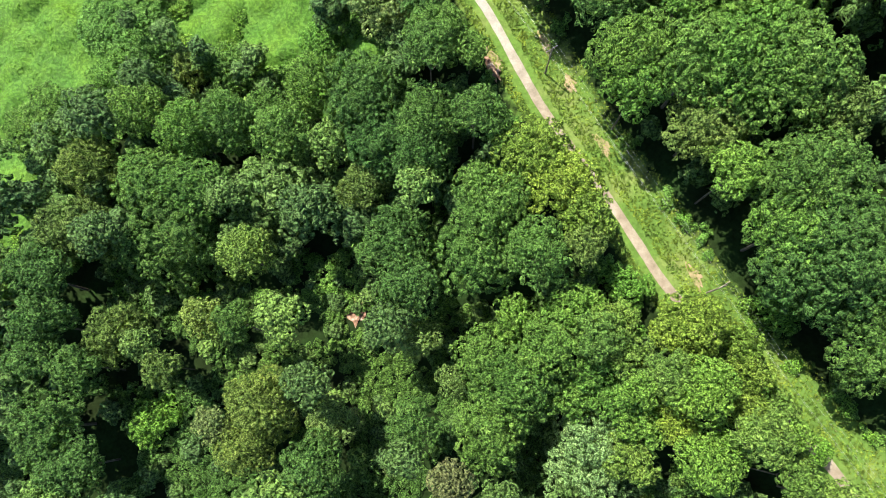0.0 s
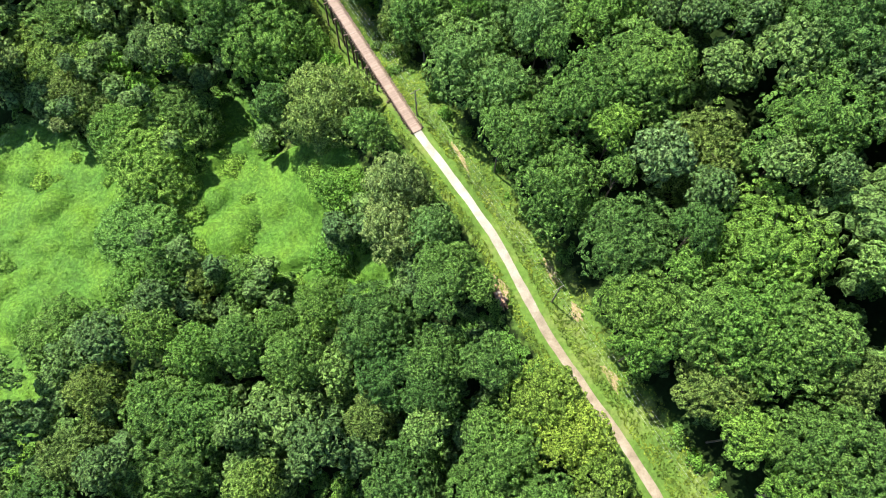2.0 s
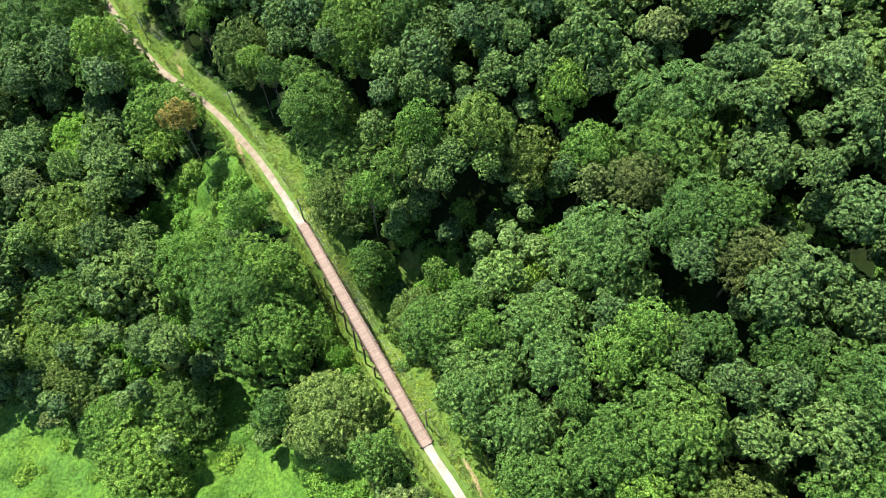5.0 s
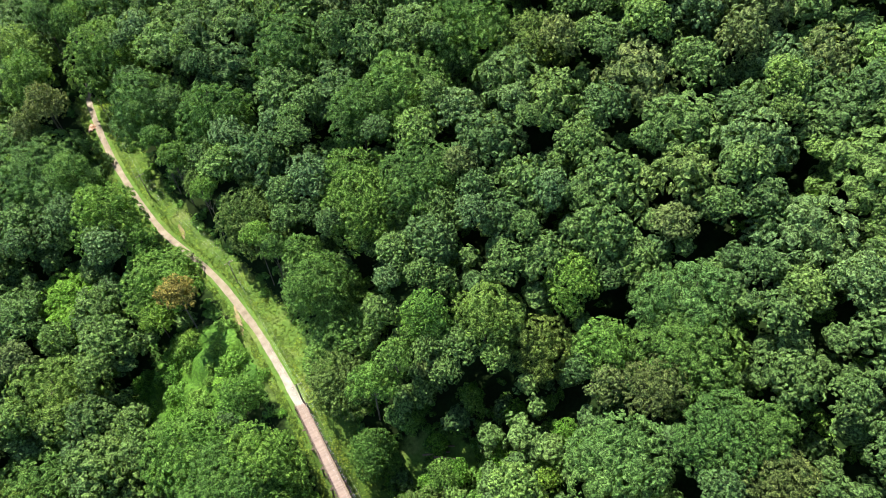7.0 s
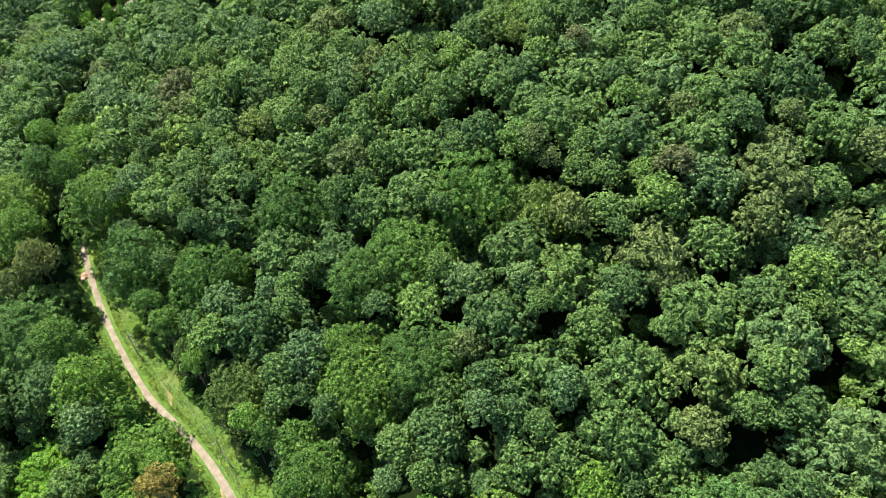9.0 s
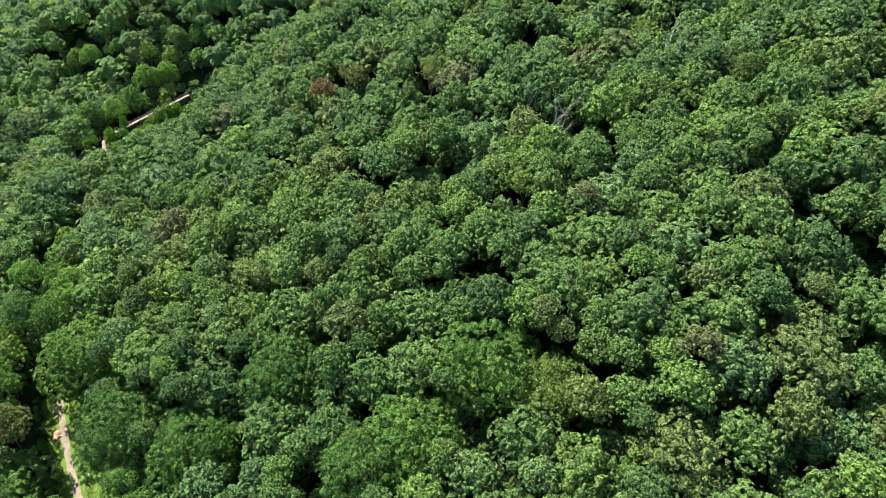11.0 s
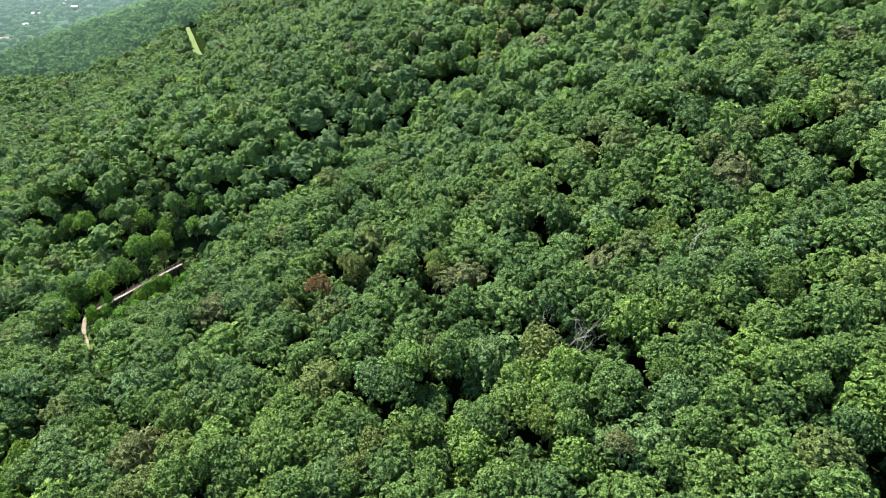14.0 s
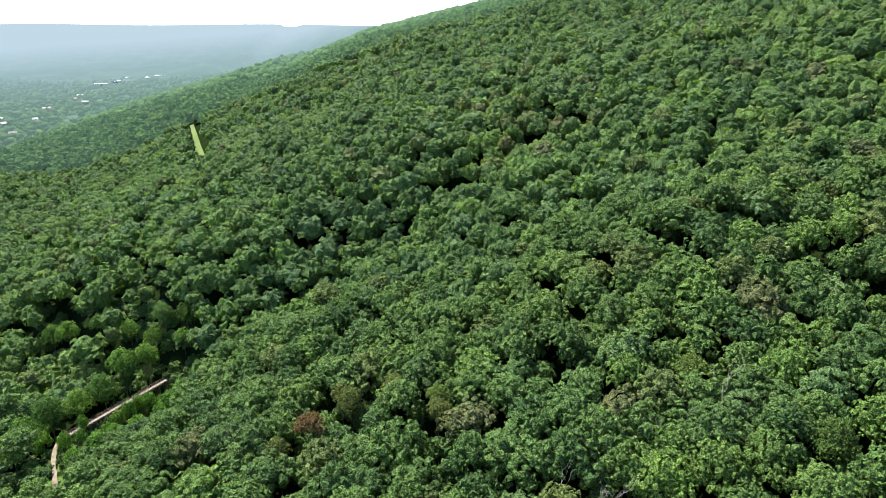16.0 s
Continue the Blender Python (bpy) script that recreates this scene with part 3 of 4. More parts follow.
for x, y, r, kind in ((47, 7, 3.6, "yellowish"), (50.8, 2.5, 4.0, "olive"), (54.5, -2, 3.6, "yellowish"), (57, -6.5, 3.0, "light"), (49, 9, 3.0, "yellow"), (60, -9, 2.4, "vine")):
    tree(kind, x, y, r, 8.5)
for x, y, r, kind in ((25.2, 4.4, 4.0, "light"), (22, -0.3, 4.0, "light"), (29, 6.9, 3.6, "yellowish"), (32.9, -3.8, 4.2, "light"), (31.5, -10.4, 4.2, "yellowish"), (36.5, -4.4, 3.4, "yellow"),
                      (22.1, 14.3, 4.2, "light"), (27.4, 11.2, 3.8, "yellowish"), (28, -1, 3.6, "light"), (12, 13, 4.0, "light")):
    tree(kind, x, y, r * 1.25, 19)
tree("red", -54.6, 364.5, 5.4, 33)
for x, y, r in ((-44, 381, 5.5), (-48, 386, 4.5), (-29, 384, 5.0), (-14, 364, 4.5), (-66, 366, 4.5)):
    tree("russet", x, y, r, 26)
for x, y, r, top, long in ((-180.0, 431.0, 3.4, -6.0, 1.6), (-177.2, 442.0, 2.3, -3.5, 2.6), (-176, 436, 3.2, -9.0, 1.2), (-166, 446, 5.0, -12.5, 1.2), (-158, 453, 5.6, -12, 1.2), (-152, 462, 5.0, -11.5, 1.2),
                           (-150, 469, 5.6, -10.5, 1.2), (-173, 424, 4.5, -10, 1.2), (-166, 432, 5.5, -8, 1.2), (-147, 480, 5.5, -9, 1.2), (-171, 438, 3.6, -13, 1.2)):
    tree("vine", x, y, r, top - float(height(x, y)), long)
for y, top in ((449, -15.5), (454, -15), (459, -11), (464, -9), (469, -8.5), (474, -10.5), (479, -15), (484, -15.5)):
    tree(("vine", "light")[y % 2], float(trail_x(y)) + 5.2, y - 3.4, 4.0, top - float(height(float(trail_x(y)) + 5.2, y - 3.4)), 1.4)
for x, y, r, top, kind in ((-190, 461, 7.5, -4, "light"), (-184, 473, 8.0, -2, "green"), (-181, 489, 8.5, 4, "light"), (-196, 448, 7.5, 0, "green"), (-198, 432, 7.0, 0, "light"), (-192, 415, 6.5, 0, "green"), (-172, 496, 7.0, 3, "light")):
    tree(kind, x, y, r, top - float(height(x, y)))
for x, y, r in ((62, 362, 5.5), (84, 325, 6.5), (-14, 371, 4.5), (46, 300, 5.0), (14, 292, 5.0)):
    tree("olive", x, y, r, 26)
for x, y, r, kind in ((-189, 517, 6.0, "light"), (-173, 511, 5.5, "green"), (-155, 507, 5.5, "light"), (-210, 525, 6.0, "green"), (-227, 521, 6.5, "light"), (-156, 517, 6.0, "green"), (-238, 524, 6.0, "green"), (-170, 520, 6.0, "bluish")):
    tree(kind, x, y, r, 16)
tree("vine", -201, 446, 5.0, -17 - float(height(-201, 446)), 1.3)
tree("vine", -208, 456, 5.5, -17 - float(height(-208, 456)), 1.3)
for x, y, r in ((-137, 287, 5.0), (-139, 292, 6.5), (-141, 299, 5.5), (-144, 307, 7.0), (-148, 318, 6.5), (-151, 329, 6)):
    tree("green", x, y, r, 19)

# young trees that crowd the gully above the footbridge
rng = np.random.default_rng(31)
for k in range(400):
    y = rng.uniform(106, 168)
    x, r = float(trail_x(y)) + rng.uniform(7, 46) / 0.85, rng.uniform(2.5, 4.4)
    q = np.array(planted)
    if len(planted) < 250 and (np.hypot(q[:, 0] - x, q[:, 1] - y) > 0.72 * (q[:, 2] + r)).all():
        tree(("light", "vine", "light", "bright_vine", "yellowish")[k % 5], x, y, r, rng.uniform(7, 13), 1.3)

# creeper-draped thickets in the hollow under the footbridge
for k, y in enumerate(range(104, 151, 4)):
    x = float(trail_x(y)) - (6.3 + (k % 3) * 0.5) / 0.85
    tree(("vine", "bright_vine", "light")[k % 3], x, y, 3.0 + 0.3 * (k % 3), GRADE - 1.0 - (k % 4) * 0.7 - float(height(x, y)), 1.5)

# low bushes along the foot of the bank, in the gully and over the clearings
rng = np.random.default_rng(8)
BUSH = [crown(rng, 2.2, 2.4, 4, 84, 0.34, rings=1) for k in range(4)]
BUSHES = {}


def bush(x, y, r, kind, words, group, low=1.0):
    if abs(float(aside(x, y))) < 2.2 + 0.85 * r:
        return
    key = (int(rng.integers(4)), kind)
    if key not in BUSHES:
        BUSHES[key] = mesh_of("foliage", *BUSH[key[0]], [LEAF[kind]])
    ob = new("bush")
    ob.matrix_world = pose(x, y, float(height(x, y)) - 0.3, 0, 0, rng.uniform(0, 360))
    c = new("foliage", BUSHES[key])
    c.parent, c.scale = ob, (r / 2.2, r / 2.2, r / 2.2 * low * rng.uniform(0.75, 1.25))
    tagged(ob, words, "bush", group)


for y in np.arange(-45, 270, 6.2):
    if rng.random() < 0.85:
        y = y + rng.uniform(-2.5, 2.5)
        bush(float(trail_x(y) + rng.uniform(6.6, 10.2) / 0.85), y, rng.uniform(0.9, 2.3), "vine" if rng.random() < 0.6 else "light", "low leafy bush on the grassy verge under cables", "verge bushes")
for k in range(44):
    y = rng.uniform(106, 160)
    bush(float(trail_x(y)) + rng.uniform(4, 24) / 0.85, y, rng.uniform(1.6, 3.6), ("vine", "light", "bright_vine", "green")[k % 4], "rank bush overgrown with creepers beside the footbridge", "gully bushes")
for k in range(62):
    a, q = rng.uniform(0, 6.28), rng.random() ** 0.5
    bush(-68 + 23 * q * math.cos(a), 160 + 16 * q * math.sin(a), rng.uniform(1.8, 4.4), ("vine", "bright_vine", "light")[k % 3], "bright creeper-covered bush in the open hollow", "hollow bushes")
for k in range(12):
    y = rng.uniform(104, 152)
    bush(float(trail_x(y)) - rng.uniform(4, 12) / 0.85, y, rng.uniform(1.4, 3.0), ("vine", "bright_vine")[k % 2], "rank bush overgrown with creepers beside the footbridge", "gully bushes")
for k in range(52):
    a, q = rng.uniform(0, 6.28), rng.random() ** 0.5
    cx, cy, rx, ry = CLEARINGS[k % 7]
    bush(cx + rx * q * math.cos(a), cy + ry * q * math.sin(a), rng.uniform(1.6, 4.4), "creeper", "low mound of creepers in the open meadow", "meadow bushes", 0.6)
for k in range(40):
    a, q = rng.uniform(0, 6.28), rng.random() ** 0.5
    bush(38 + 17 * q * math.cos(a), -3 + 16 * q * math.sin(a), rng.uniform(1.6, 3.4), ("light", "vine", "yellow", "yellowish")[k % 4], "sunlit yellow-green bush on the slope below the trail", "slope bushes")
for k in range(34):
    y = rng.uniform(388, 500)
    bush(float(trail_x(y)) + rng.uniform(4, 34) * (1 if k % 4 else -0.4), y, rng.uniform(1.8, 3.6), ("vine", "light", "green")[k % 3], "bright bush on the bank below the far footbridge", "bank bushes")

# ---- the rest of the wood ----
def scattered(rng, x0, x1, y0, y1, step, jitter=0.32):
    xs, ys = np.meshgrid(np.arange(x0, x1, step), np.arange(y0, y1, step * 0.87))
    xs = xs + (np.arange(xs.shape[0]) % 2)[:, None] * step / 2
    return xs.ravel() + rng.normal(0, step * jitter * 0.5, xs.size), ys.ravel() + rng.normal(0, step * jitter * 0.5, xs.size)


def wooded(x, y, r):
    """Where a tree of that radius can stand."""
    d = aside(x, y)
    ok = (open_ground(x, y) < 0.0) & ~((y < 264) & (d > -4 - 0.5 * r) & (d < np.where(y < 45, 9, 5.5) + 0.7 * r)) & ~((y > 385) & (y < 492) & (d > -4 - 0.5 * r) & (d < np.where(y > 415, 38, 24) + 0.3 * r))
    px, py, pr = np.array(planted).T
    near = np.abs(py[None] - y[:, None]) < 30
    gap = np.where(near, np.hypot(x[:, None] - px, y[:, None] - py) - 0.66 * (r[:, None] + pr), 99).min(1)
    return ok & (gap > 0) & (corridor(x, y) > 0.6 + 0.55 * r) & (glade_room(x, y) > 0.8 * r) & ~((y > 775) & (y < 1050) & (np.abs(x + 241 + (y - 796) * 0.42) < np.where(y < 835, 2.0, 3.4) + 0.85 * r))


def seen(x, y):
    return np.abs(x + 6) < np.maximum(94 + 0.42 * np.maximum(0, y - 60), 0.70 * (y - 120) + 40)


def under(x, y, tx, ty, tr, share):
    """Whether a place lies beneath one of the crowns."""
    out = np.zeros(len(x), bool)
    for k in range(0, len(x), 400):
        out[k:k + 400] = (np.hypot(x[k:k + 400, None] - tx, y[k:k + 400, None] - ty) < share * tr).any(1)
    return out


ODDS = [0.50, 0.23, 0.07, 0.11, 0.065, 0.01, 0.012, 0.003]
rng = np.random.default_rng(21)
tries = 7000
cx, cy = rng.uniform(-200, 190, tries), rng.uniform(-38, 300, tries)
ok = seen(cx, cy) & wooded(cx, cy, np.full(tries, 0.1))
fill = [(px, py, pr) for px, py, pr in planted]
count = len(fill)
for px, py in zip(cx[ok], cy[ok]):
    q = np.array(fill)
    room = float(np.min((np.hypot(q[:, 0] - px, q[:, 1] - py) - 0.64 * q[:, 2]) / 0.64))
    d = float(aside(px, py))
    room = min(room, 10.4, float(glade_room(px, py)) / 0.9)
    if py < 264:
        room = min(room, (d - (8 if py < 45 else 5)) / 0.75 if d > 0 else (-d - 3.5) / 0.9)
    for reach in (0.9, 0.6):
        ring = np.arange(8) * 0.7854
        if (open_ground(px + np.cos(ring) * room * reach, py + np.sin(ring) * room * reach) > 0.12).any():
            room *= 0.72
    if py < 26 and d < -18 and rng.random() < 0.85:
        continue
    if room > (4.3 if d < 0 and py > 26 else 3.4):
        fill.append((px, py, room * rng.uniform(0.85, 1.05)))
x, y, r = np.array(fill[count:]).T
order = np.argsort(np.abs(aside(x, y)) + 0.1 * np.abs(y - 120))
single = order[:max(0, 300 - len(planted))]
for k in single:
    kind = str(rng.choice(KINDS, p=[0.50, 0.15, 0.02, 0.24, 0.06, 0.02, 0.007, 0.003]))
    if -2 < x[k] < 50 and y[k] < 42 and kind in ("dark", "bluish"):
        kind = "light"
    # again darker leaves for the shaded lower slope
    elif x[k] <= -2 and y[k] < 14 and kind != "green":
        kind = "dark"
    tree(kind, float(x[k]), float(y[k]), float(r[k]))
rest = order[len(single):]


def woods(name, label, x, y, r, tall, shapes, rng, odds, mats=None, smooth=False):
    """Many trees that nobody could count, as one mesh: crowns, and trunks where they are near enough to show."""
    vs, fs, ms, at = [], [], [], 0
    z = height(x, y)
    kind = rng.choice(len(KINDS), len(x), p=odds)
    if len(odds) == len(mats or KINDS):
        kind = np.where((x > 36) & (x < 88) & (y > 96) & (y < 152), 1, kind)
    for k in range(len(x)):
        v, f = shapes[int(rng.integers(len(shapes)))]
        a = rng.uniform(0, 6.283)
        c, s = math.cos(a) * r[k] / 6, math.sin(a) * r[k] / 6
        h = r[k] / 6 * rng.uniform(0.9, 1.25)
        w = v @ np.array(((c, s, 0), (-s, c, 0), (0, 0, h)))
        w += (x[k], y[k], z[k] + tall[k] - 8.4 * h)
        vs.append(w), fs.append(f + at), ms.append(np.full(len(f), kind[k]))
        at += len(w)
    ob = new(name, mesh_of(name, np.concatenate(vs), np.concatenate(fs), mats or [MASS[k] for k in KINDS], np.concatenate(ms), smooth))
    return tagged(ob, label, "woods", kind="stuff")


x2, y2 = scattered(rng, -330, 330, 300, 470, 12.4)
r2 = rng.uniform(6.6, 11.4, len(x2))
ok = wooded(x2, y2, r2) & seen(x2, y2)
xa, ya, ra = np.r_[x[rest], x2[ok]], np.r_[y[rest], y2[ok]], np.r_[r[rest], r2[ok]]
ta = rng.uniform(20, 27, len(xa)) + 4.0 * (ease(12, 26, aside(xa, ya)) * (1 - ease(85, 120, ya)) + ease(200, 250, ya)) - 8 * ((ya > 385) & (ya < 480) & (aside(xa, ya) < 75) & (aside(xa, ya) > 0))
close = (ya < 335) & (np.abs(xa + 6) < 150)
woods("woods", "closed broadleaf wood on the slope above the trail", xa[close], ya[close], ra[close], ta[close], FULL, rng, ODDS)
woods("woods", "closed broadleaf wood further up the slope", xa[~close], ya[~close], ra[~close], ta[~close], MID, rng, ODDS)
x3, y3 = scattered(rng, -720, 640, 463, 1000, 12.6)
r3 = rng.uniform(5.6, 11.5, len(x3))
ok3 = wooded(x3, y3, r3) & seen(x3, y3) & (aside(x3, y3) > -230)
ok = ok3 & (aside(x3, y3) > 120 - 0.1 * (y3 - 500) + rng.normal(0, 25, len(x3)))
woods("far_woods", "green wooded hillside further along the valley", x3[ok], y3[ok], r3[ok], rng.uniform(23.5, 29.0, ok.sum()), FAR, rng, [0.52, 0.25, 0.06, 0.10, 0.055, 0, 0.015, 0])
# lighter kinds here put the lower slope's sunlight and haze into leaf colour
ok = ok3 & ~ok
woods("far_woods", "wood on the lower far slope, tints lightened for sun and haze", x3[ok], y3[ok], r3[ok], rng.uniform(23.5, 29.0, ok.sum()), FAR, rng, [0.38, 0.08, 0.06, 0.38, 0.05, 0.05, 0, 0])
x4, y4 = scattered(rng, -1000, 500, 992, 1420, 15, 0.7)
x5, y5 = scattered(rng, -1700, 900, 1420, 2700, 20, 0.7)
x4, y4 = np.r_[x4, x5], np.r_[y4, y5]
ok = seen(x4, y4) & (aside(x4, y4) > -215) & ~((y4 < 1050) & (np.abs(x4 + 241 + (y4 - 796) * 0.42) < 11))
LUMP = [crown(rng, 6.0, 6.0, 5, 16, 1.8, rings=1) for j in range(6)]
DOME = [(ICO_V * rng.uniform(0.7, 1.3, (len(ICO_V), 1)) * (rng.uniform(4, 6), rng.uniform(4, 6), 4.2) + (rng.uniform(-3, 3), rng.uniform(-3, 3), rng.uniform(3, 5)), ICO_F) for j in range(8)]
near = ok & (y4 < 1420)
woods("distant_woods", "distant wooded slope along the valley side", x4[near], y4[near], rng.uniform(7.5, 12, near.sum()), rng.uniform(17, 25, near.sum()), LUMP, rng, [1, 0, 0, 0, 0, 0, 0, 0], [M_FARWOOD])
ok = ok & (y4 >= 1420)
woods("distant_woods", "distant wooded slope with painted haze along the valley side", x4[ok], y4[ok], rng.uniform(9, 15, ok.sum()), rng.uniform(16, 26, ok.sum()), DOME, rng, [1, 0, 0, 0, 0, 0, 0, 0], [M_FARWOOD], True)

tx, ty, tr = np.concatenate([np.array(planted).T, np.stack([xa, ya, ra])], 1)
x, y = scattered(rng, -200, 190, -40, 300, 5.0, 0.8)
ok = (open_ground(x, y) < 0.05) & seen(x, y) & ((aside(x, y) > 11) | (aside(x, y) < -9)) & ~under(x, y, tx, ty, tr, 0.58)
LOW = [crown(rng, 6.0, 6.0, 4, 26, 1.25, rings=1) for k in range(4)]
x, y = x[ok], y[ok]
dim = (y < 20) & (aside(x, y) < -18) & (rng.random(len(x)) < 0.45)
x, y = x[~dim], y[~dim]
low = np.where(glade_room(x, y) < 0, rng.uniform(2, 3.5, len(x)), 1) * np.where(glade_room(x, y) < 0, 1, np.where((y < 26) & (aside(x, y) < -18), rng.uniform(2.5, 6, len(x)), rng.uniform(8.0, 19, len(x))))
low = np.minimum(low, 2.5 + 0.8 * np.maximum(0, np.abs(aside(x, y)) - 9))
yb = rng.uniform(384, 500, 330)
x, y, low = np.r_[x, trail_x(yb) + rng.uniform(4, 48, 330) * np.where(rng.random(330) < 0.8, 1, -0.35)], np.r_[y, yb], np.r_[low, rng.uniform(2.5, 7, 330)]
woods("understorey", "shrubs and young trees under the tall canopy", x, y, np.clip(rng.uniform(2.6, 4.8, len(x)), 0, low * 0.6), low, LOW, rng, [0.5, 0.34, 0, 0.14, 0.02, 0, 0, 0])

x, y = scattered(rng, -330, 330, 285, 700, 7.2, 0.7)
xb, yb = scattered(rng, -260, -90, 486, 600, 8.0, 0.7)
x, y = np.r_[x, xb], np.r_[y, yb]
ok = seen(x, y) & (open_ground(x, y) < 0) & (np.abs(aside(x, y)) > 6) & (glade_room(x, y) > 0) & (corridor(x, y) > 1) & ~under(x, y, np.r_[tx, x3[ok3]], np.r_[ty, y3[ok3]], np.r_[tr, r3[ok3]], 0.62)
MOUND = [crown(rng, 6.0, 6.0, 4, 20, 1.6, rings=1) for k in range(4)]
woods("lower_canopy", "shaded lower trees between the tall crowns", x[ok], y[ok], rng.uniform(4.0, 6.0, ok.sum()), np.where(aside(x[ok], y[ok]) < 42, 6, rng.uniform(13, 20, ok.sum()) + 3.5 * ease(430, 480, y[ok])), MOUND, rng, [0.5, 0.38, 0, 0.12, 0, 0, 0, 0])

yc = np.arange(818, 1066, 12.0)
xc = -241 - (yc - 796) * 0.42
slim = np.interp(yc, (818, 1062), (1.1, 0.6))
edge = np.stack([np.stack([xc + o * slim, yc + 0.42 * o * slim, height(xc + o * slim, yc) + 3.0], 1) for o in (-3.6, -1.2, 1.2, 3.6)], 1).reshape(-1, 3)
quads = [(k * 4 + j, k * 4 + j + 1, k * 4 + j + 5, k * 4 + j + 4) for k in range(len(yc) - 1) for j in range(3)]
tagged(new("grass_strip", mesh_of("grass_strip", edge, quads, [M_MEADOW], None, True)), "mown grass strip cut through the far woods", "grass", kind="structure")

# ---- creepers and grass on the open ground ----
rngm = np.random.default_rng(77)
MOUNDS = np.stack([rngm.uniform(-128, 8, 900), rngm.uniform(15, 184, 900), rngm.uniform(1.2, 4.6, 900), rngm.uniform(0.2, 0.8, 900)], 1)


def heaped(x, y):
    """How high the creepers heap over what they have overgrown."""
    x, y = np.asarray(x, float), np.asarray(y, float)
    out = 0.25 + 0.2 * np.sin(x * 0.9 + 2 * np.sin(y * 0.43)) * np.sin(y * 0.8 + 1.5 * np.sin(x * 0.37))
    for mx, my, mr, mh in MOUNDS:
        near = (np.abs(x - mx) < 2.4 * mr) & (np.abs(y - my) < 2.4 * mr)
        if near.any():
            out[near] = np.maximum(out[near], 0.15 + mh * mr * 1.1 * np.exp(-(((x[near] - mx) ** 2 + (y[near] - my) ** 2) / (mr * mr)) ** 1.6))
    return out * ease(-0.03, 0.22, open_ground(x, y))


def ground_cover(name, label, x, y, size, mat, rng, leaves=4, heap=None):
    z = height(x, y) + (rng.uniform(0.05, 0.35 if size < 0.9 else 1.6, len(x)) if heap is None else heap + rng.uniform(-0.05, 0.22, len(x)))
    n = unit(np.stack([rng.normal(0, 0.16, len(x)), rng.normal(0, 0.16, len(x)), np.ones(len(x))], 1))
    v, f = rosettes(rng, np.stack([x, y, z], 1), n, size, leaves)
    return tagged(new(name, mesh_of(name, v, f, [mat])), label, "undergrowth", kind="stuff")


gx, gy = np.arange(-128, 8.1, 0.8), np.arange(15, 184.1, 0.8)
X, Y = np.meshgrid(gx, gy)
rows, cols = X.shape
X, Y = X + rngm.uniform(-0.25, 0.25, X.shape), Y + rngm.uniform(-0.25, 0.25, X.shape)
bare = (open_ground(X, Y) < -0.03) | (aside(X, Y) > -5.5)
Z = height(X, Y) + heaped(X.ravel(), Y.ravel()).reshape(X.shape) + np.where(bare, -0.3, rngm.normal(0, 0.06, X.shape))
i = (np.arange(rows - 1)[:, None] * cols + np.arange(cols - 1)).ravel()
quads = np.stack([i, i + 1, i + cols + 1, i + cols], 1)
quads = quads[~bare.ravel()[quads].all(1)]
used, back = np.unique(quads, return_inverse=True)
sheet = mesh_of("creeper_blanket", np.stack([X.ravel(), Y.ravel(), Z.ravel()], 1)[used], back.reshape(-1, 4), [M_COVER], None, True)
tagged(new("creeper_blanket", sheet), "bright green creepers heaped over the open slope", "undergrowth", kind="stuff")

x = rng.uniform(-126, 10, 36000)
y = rng.uniform(15, 182, 36000)
ok = (open_ground(x, y) > rng.uniform(-0.14, 0.08, len(x))) & (aside(x, y) < -7)
ground_cover("creepers", "bright green creeper leaves covering the open slope", x[ok], y[ok], 0.42, M_COVER, rng, 3, heaped(x[ok], y[ok]))
y = rng.uniform(-60, 267, 34000)
d = rng.uniform(-4.0, 10.5, 34000)
d = np.where(np.abs(d) < 2.0, d + np.sign(d) * 2.2, d)
ground_cover("verge_grass", "sunlit yellow-green grass and weeds along the trail", trail_x(y) + d / 0.85, y, 0.4, M_GRASS, rng, 3)


x, y = rng.uniform(-135, 135, 120000), rng.uniform(-42, 300, 120000)
ok = seen(x, y) & (np.abs(aside(x, y) - 2) > 7.5) & (open_ground(x, y) < 0.05) & (glade_room(x, y) > -1.5)
x, y = x[ok], y[ok]
ok = ~under(x, y, tx, ty, tr, 0.80)
x, y = x[ok], y[ok]
n = unit(np.stack([rng.normal(0, 0.25, len(x)), rng.normal(0, 0.25, len(x)), np.ones(len(x))], 1))
v, f = puffs_at(rng, np.stack([x, y, height(x, y) + rng.uniform(0.1, 1.6, len(x))], 1), n, rng.uniform(0.5, 1.2, len(x)), 1)
# near lower slope takes the dark leaves as painted gap shade
tagged(new("undergrowth", mesh_of("undergrowth", v, f, [LEAF["shrub"], LEAF["dark"]], np.repeat((y < 20) & (aside(x, y) < -18), 5))), "ferns and saplings in the gaps between trees", "undergrowth", kind="stuff")


# ---- timber bridges ----
def part(name, bm, mat, parent, label=""):
    me = bpy.data.meshes.new(name)
    bm.to_mesh(me)
    bm.free()
    me.materials.append(mat)
    return hung(name, me, parent, label)


def hung(name, me, parent, label="", at=(0, 0, 0)):
    ob = new(name, me)
    ob.parent, ob.location = parent, at
    return tagged(ob, label)


